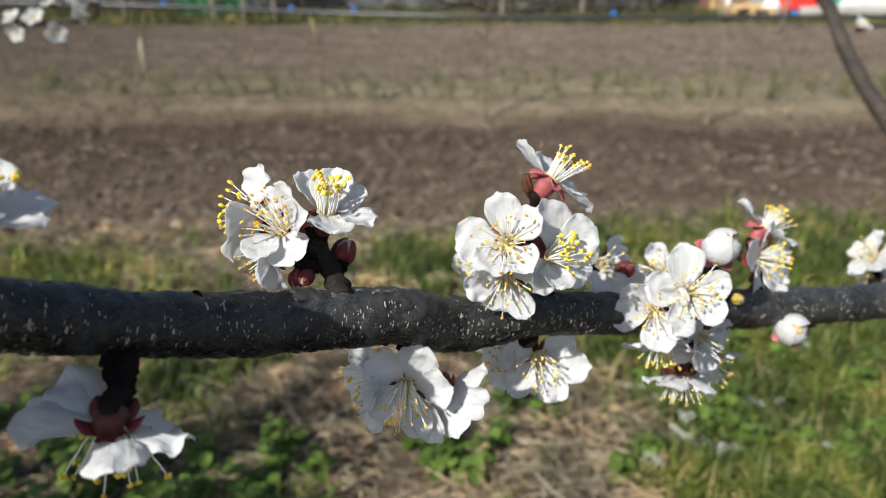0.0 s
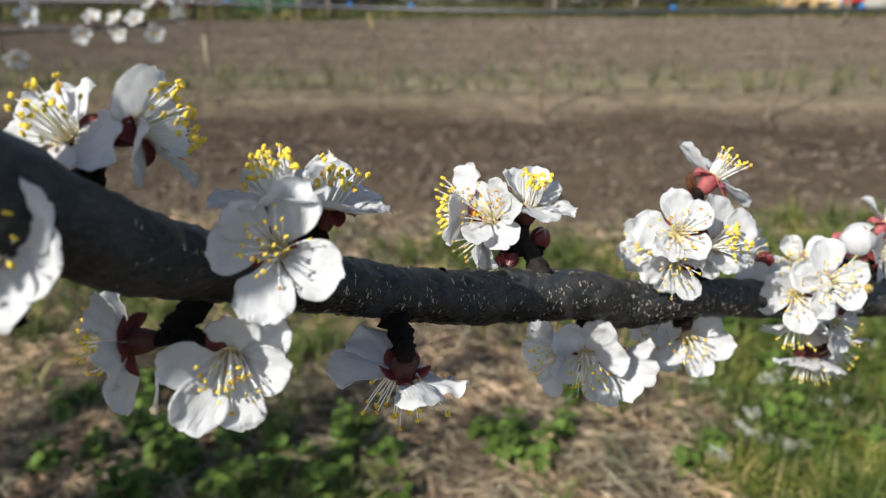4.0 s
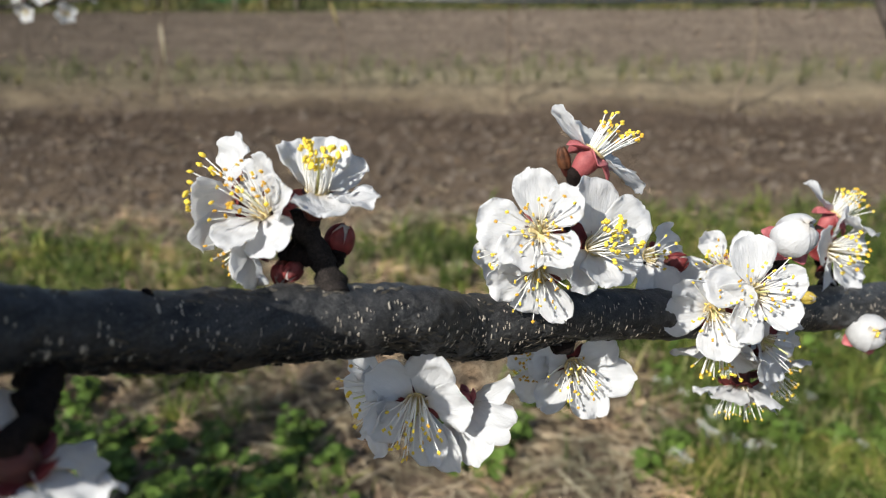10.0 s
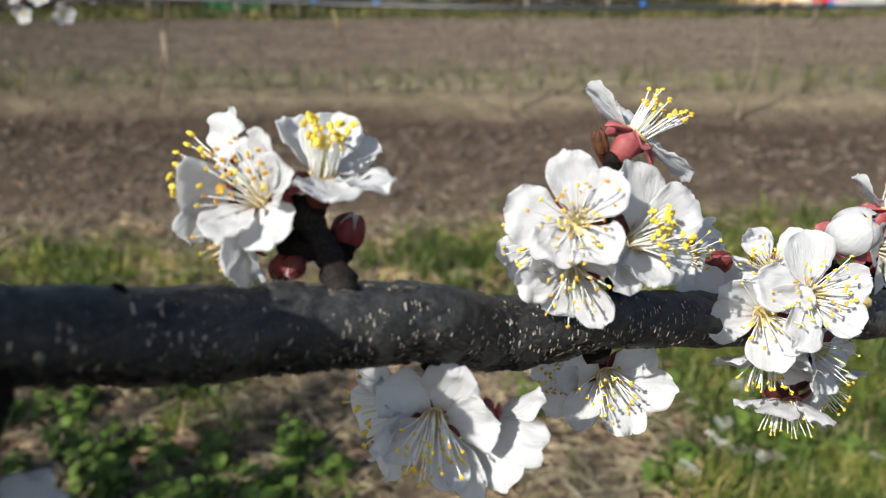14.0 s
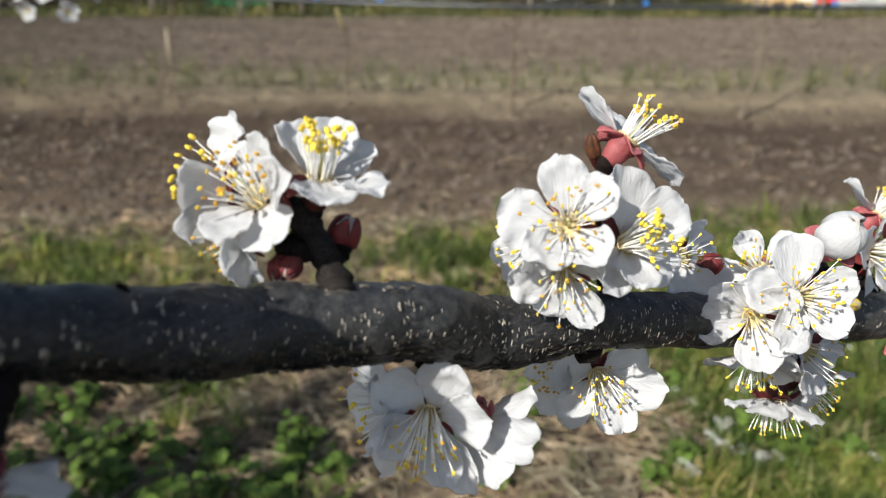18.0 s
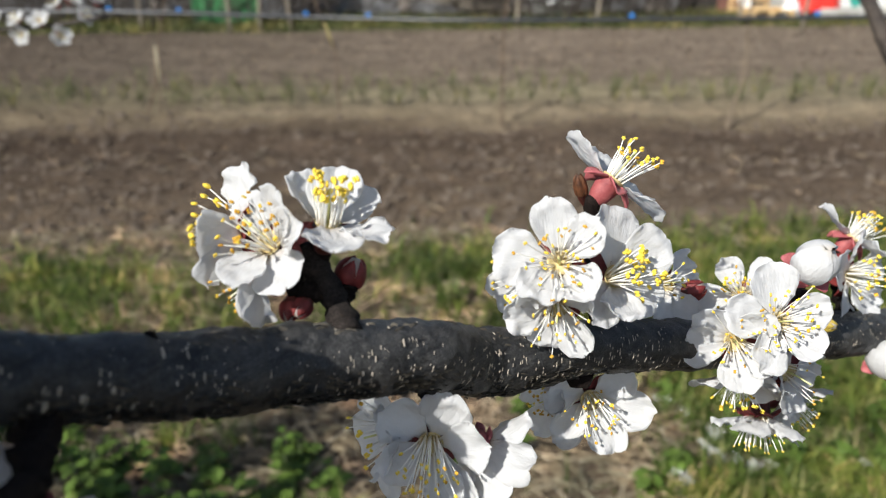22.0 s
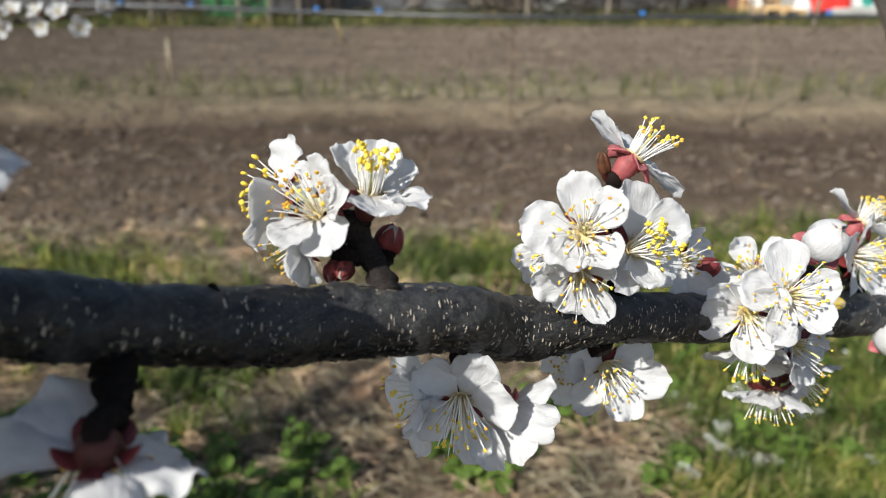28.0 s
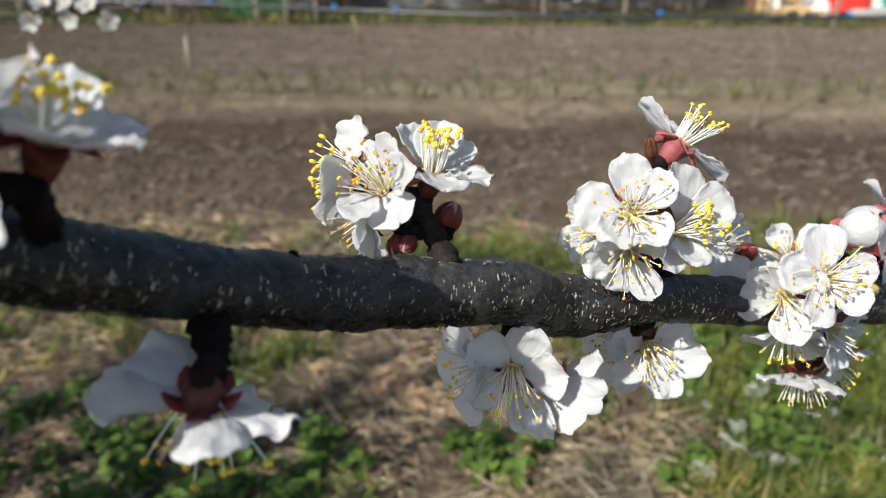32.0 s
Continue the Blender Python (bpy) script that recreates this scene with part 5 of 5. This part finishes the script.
for x, y in ((0.451, 1.35), (0.597, 1.344), (0.56, 1.38), (0.464, 1.205), (0.503, 1.189), (0.48, 1.16), (0.582, 1.133), (0.755, 1.156), (0.70, 1.30), (0.40, 1.10), (0.86, 1.5)):
    cress(x, y, rnd.uniform(0.06, 0.10))

# ---- far edge of the garden ----
def board(name, size, bevel=0.004):
    bm = bmesh.new()
    bmesh.ops.create_cube(bm, size=1.0, matrix=Matrix.Diagonal((*size, 1)))
    bmesh.ops.bevel(bm, geom=bm.edges[:], offset=min(bevel, min(size) * 0.3), segments=1, affect="EDGES")
    return bm


for x, y, h, tilt in ((-2.255, 8.55, 1.3, 2), (-2.55, 8.40, 1.2, -1), (-1.896, 8.54, 1.25, -3), (-3.637, 8.6, 1.3, 1), (-3.55, 8.7, 1.4, 0), (3.571, 7.90, 1.3, 2), (0.675, 8.60, 1.1, 0), (3.161, 8.571, 1.3, 1), (1.60, 8.75, 1.2, 3), (-5.4, 8.6, 1.3, -2), (5.2, 8.0, 1.2, 0)):
    st = thing("wooden_stake", Matrix.Translation((x, y, -0.03)) @ Matrix.Rotation(radians(tilt), 4, "Y"), "thin weathered wooden stake standing in the grass", "stake", "stakes along the grass strip")
    part("pole", tube("pole", [(0, 0, h * k / 6) for k in range(7)], [0.022 - 0.001 * k for k in range(7)], 9, 0.1, x, 14.0), MAT["stake"], st)
tangle = random.Random(4)
brush_v, brush_f = [], []
for k in range(1100):
    x, y = tangle.uniform(-6.5, 3.0), 9.0 + 1.2 * tangle.random()
    if -1.6 < x < 0.2 and tangle.random() < 0.7:
        continue
    z0, a, e, n = tangle.uniform(0, 0.25), tangle.uniform(0, 6.28), tangle.uniform(0.1, 1.4), tangle.uniform(0.3, 1.1)
    d = Vector((math.cos(a) * math.cos(e), math.sin(a) * math.cos(e) * 0.5, math.sin(e)))
    me = tube("t", [Vector((x, y, z0)), Vector((x, y, z0)) + d * n * 0.5 + Vector((tangle.uniform(-0.06, 0.06), 0, 0.03)), Vector((x, y, z0)) + d * n], [0.008, 0.006, 0.002], 5, caps=False)
    o = len(brush_v)
    brush_v += [tuple(v.co) for v in me.vertices]
    brush_f += [tuple(o + i for i in p.vertices) for p in me.polygons]
    bpy.data.meshes.remove(me)
brush = mesh_of("brushwood", brush_v, brush_f)
brush.materials.append(MAT["far_bark"])
tagged(new("brushwood", brush), "tangled bare brushwood hedge at the garden's edge", "hedge", kind="stuff")
fence = thing("board_fence", Matrix.Translation((-6.5, 10.4, 0)), "weathered grey board fence behind the brush", "fence")
for k in range(58):
    part("board", board("board", (0.155, 0.025, 1.7 + 0.05 * math.sin(k * 5))), MAT["grey_board"] if k % 7 else MAT["planks"], fence, Matrix.Translation((0.165 * k, 0.01 * (k % 2), 0.86)))
for z in (0.4, 1.4):
    part("rail", board("rail", (9.6, 0.05, 0.08)), MAT["planks"], fence, Matrix.Translation((4.75, 0.05, z)))
panel = thing("green_gate", Matrix.Translation((-2.82, 9.25, 0.0)), "green painted sheet-metal gate leaf", "gate")
part("sheet", board("sheet", (0.82, 0.02, 1.5)), MAT["green_panel"], panel, Matrix.Translation((0, 0, 0.78)))
for dx in (-0.4, 0.0, 0.4):
    part("rib", board("rib", (0.04, 0.03, 1.5)), MAT["green_panel"], panel, Matrix.Translation((dx, -0.02, 0.78)))
house = thing("outbuilding", Matrix.Translation((4.4, 10.2, 0)), "low outbuilding with white plaster wall and plank side", "building")
part("plinth", board("plinth", (3.2, 2.4, 0.16)), MAT["concrete"], house, Matrix.Translation((1.5, 0.05, 0.06)))
part("wall", board("wall", (3.0, 2.2, 2.4)), MAT["plaster"], house, Matrix.Translation((1.55, 0.1, 1.34)), "rough white plaster wall")
part("roof", board("roof", (3.5, 2.8, 0.08)), MAT["planks"], house, Matrix.Translation((1.5, 0.0, 2.6)))
shed = thing("plank_shed", Matrix.Translation((3.35, 10.35, 0)), "dark open plank shed beside the outbuilding", "shed")
part("back_wall", board("back_wall", (1.6, 0.05, 2.0)), MAT["dark"], shed, Matrix.Translation((-0.1, 0.6, 1.0)))
for k in range(5):
    part("board", board("board", (0.13, 0.03, 2.0)), MAT["planks"] if k < 2 else MAT["red_brown"], shed, Matrix.Translation((-0.75 + (0.14 * k if k < 2 else 0.68 + 0.14 * k), 0.0, 1.0)))
part("roof", board("roof", (1.9, 0.9, 0.06)), MAT["planks"], shed, Matrix.Translation((-0.1, 0.3, 2.03)))
pallet = thing("wooden_pallet", Matrix.Translation((3.72, 9.25, 0.02)), "light wooden pallet lying in the grass", "pallet")
for k in range(5):
    part("slat", board("slat", (0.55, 0.07, 0.02)), MAT["bright_wood"], pallet, Matrix.Translation((0, -0.16 + 0.09 * k, 0.10)))
for dx in (-0.23, 0.0, 0.23):
    part("block", board("block", (0.07, 0.45, 0.07)), MAT["bright_wood"], pallet, Matrix.Translation((dx, 0.02, 0.05)))
crate = thing("wooden_crate", Matrix.Translation((3.70, 9.75, 0.0)), "slatted light wooden crate", "crate")
for k in range(4):
    part("slat", board("slat", (0.5, 0.02, 0.08)), MAT["bright_wood"], crate, Matrix.Translation((0, 0, 0.08 + 0.13 * k)))
for dx in (-0.23, 0.23):
    part("corner_post", board("corner_post", (0.04, 0.04, 0.55)), MAT["bright_wood"], crate, Matrix.Translation((dx, 0.03, 0.28)))
chair = thing("garden_chair", Matrix.Translation((4.32, 9.35, 0.0)), "garden chair draped with a red cloth", "chair")
for dx in (-0.2, 0.2):
    for dy in (-0.18, 0.18):
        part("leg", tube("leg", [(dx, dy, 0), (dx * 0.9, dy * 0.9, 0.42)], 0.012, 8), MAT["dark"], chair)
part("seat", board("seat", (0.44, 0.42, 0.03)), MAT["dark"], chair, Matrix.Translation((0, 0, 0.43)))
part("backrest", board("backrest", (0.44, 0.03, 0.45)), MAT["dark"], chair, Matrix.Translation((0, 0.2, 0.68)))
cv, cf = [], []
for i in range(15):
    for j in range(25):
        u, v = i / 14, 2 * math.pi * j / 24
        r = 0.25 + 0.05 * (1 - u) + 0.03 * math.sin(v * 5) * (1 - u)
        cv.append((r * math.cos(v), r * 0.9 * math.sin(v), 0.10 + 0.40 * u + 0.02 * math.sin(v * 3)))
for i in range(14):
    for j in range(24):
        a = i * 25 + j
        cf.append((a, a + 1, a + 26, a + 25))
cf.append(tuple(14 * 25 + j for j in range(24)))
cloth = mesh_of("red_cloth", cv, cf)
cloth.materials.append(MAT["red"])
cl_ob = tagged(new("red_cloth", cloth), "crumpled red cloth hanging over the garden chair", "cloth")
cl_ob.matrix_basis = Matrix.Translation((4.32, 9.35, 0.0))
bin_ob = thing("plastic_bin", Matrix.Translation((4.75, 9.45, 0)), "teal plastic bin by the wall", "bin")
part("tub", lathe("tub", [(0.22, 0.0), (0.24, 0.04), (0.30, 0.48), (0.33, 0.50), (0.33, 0.53), (0.28, 0.53), (0.26, 0.45)], 24), MAT["teal"], bin_ob)
sack = thing("white_sack", Matrix.Translation((3.99, 9.2, 0)), "small white sack slumped on the grass", "sack")
part("bag", lathe("bag", [(0.09, -0.01), (0.12, 0.04), (0.11, 0.14), (0.07, 0.22), (0.03, 0.26), (0.05, 0.29)], 16, 0.35, 4), MAT["white_paint"], sack)
tubing = thing("white_board", Matrix.Translation((3.60, 9.45, 0)) @ Matrix.Rotation(radians(-22), 4, "Y"), "leaning white painted board", "board")
part("plank", board("plank", (0.13, 0.02, 0.9)), MAT["white_paint"], tubing, Matrix.Translation((0, 0, 0.45)))
logs = thing("log_pile", Matrix.Translation((0.35, 9.9, 0)), "pile of thin cut branches", "wood pile")
for k in range(40):
    a = rnd.uniform(-0.3, 0.3)
    c = Vector((rnd.uniform(-0.35, 0.35), rnd.uniform(-0.2, 0.2), 0.03 + 0.012 * k))
    d = Vector((math.cos(a), rnd.uniform(-0.3, 0.3), rnd.uniform(-0.12, 0.12))) * rnd.uniform(0.3, 0.6)
    part("stick", tube("stick", [c - d, c, c + d], rnd.uniform(0.008, 0.018), 7), MAT["stake"], logs)
basin = thing("white_basin", Matrix.Translation((1.2, 9.9, 0.0)), "shallow white basin standing on the grass", "basin")
part("bowl", lathe("bowl", [(0.22, 0.0), (0.28, 0.06), (0.34, 0.17), (0.36, 0.18), (0.33, 0.17), (0.26, 0.07), (0.1, 0.05)], 28), MAT["white_paint"], basin)
lean = thing("white_board", Matrix.Translation((0.86, 9.85, 0)) @ Matrix.Rotation(radians(24), 4, "Y"), "white board propped against the pile", "board")
part("plank", board("plank", (0.10, 0.02, 0.7)), MAT["white_paint"], lean, Matrix.Translation((0, 0, 0.35)))

# ---- the tree that the branch belongs to: trunk and limbs beside and behind the path ----
tree = thing("apricot_tree", Matrix.Translation((-2.13, -0.55, 0.0)), "leafless apricot tree with dark limbs in white blossom", "tree")
part("trunk", tube("trunk", catmull([(0, 0, -0.05), (0.03, 0.02, 0.3), (-0.02, 0.05, 0.7), (0.05, 0.1, 1.05)], 8), [0.075 - 0.0008 * k for k in range(25)], 20, 0.18, 5, 14.0), MAT["far_bark"], tree)
grow = random.Random(31)
crown_v, crown_f = [], []
REACHING = [(1.03, 0.90, 1.35), (1.13, 0.75, 1.25), (0.78, 0.90, 1.50), (0.95, 0.62, 1.12), (1.20, 1.05, 1.62)]
for k in range(16 + len(REACHING)):
    a = radians(grow.uniform(-40, 120))
    rise = grow.uniform(0.15, 0.9)
    length = grow.uniform(0.7, 1.25)
    start = Vector((0.03, 0.07, grow.uniform(0.75, 1.05)))
    d = Vector((math.cos(a) * math.cos(rise), math.sin(a) * math.cos(rise), math.sin(rise)))
    end = start + d * length
    w = end + tree.location
    if k >= 16:
        end = Vector(REACHING[k - 16])
    elif w.x > -1.15:
        end.x = -1.2 - tree.location.x - grow.uniform(0, 0.4)
    mid = (start + end) / 2 + Vector((grow.uniform(-0.08, 0.08), grow.uniform(-0.08, 0.08), 0.06))
    line = catmull([start, mid, end], 8)
    part("limb", tube("limb", line, [0.028 - 0.0013 * i for i in range(len(line))], 10, 0.15, k, 25.0), MAT["far_bark"], tree)
    for _ in range(75):
        p = line[grow.randrange(5, len(line))] + Vector((grow.gauss(0, 0.05), grow.gauss(0, 0.05), grow.gauss(0, 0.05)))
        t = Euler((grow.uniform(-1, 1), grow.uniform(-1, 1), grow.uniform(0, 6))).to_matrix()
        for q in range(5):
            c, s2 = math.cos(q * 1.2566), math.sin(q * 1.2566)
            o = len(crown_v)
            crown_v += [p + t @ Vector((r * c - v * s2, r * s2 + v * c, z)) for r, v, z in ((0.002, -0.002, 0), (0.010, -0.0065, 0.002), (0.016, -0.003, 0.003), (0.016, 0.003, 0.003), (0.010, 0.0065, 0.002), (0.002, 0.002, 0))]
            crown_f.append(tuple(range(o, o + 6)))
crown = mesh_of("crown", crown_v, crown_f, False)
part("crown", crown, MAT["white_flower"], tree, None, "white blossom along the limbs")
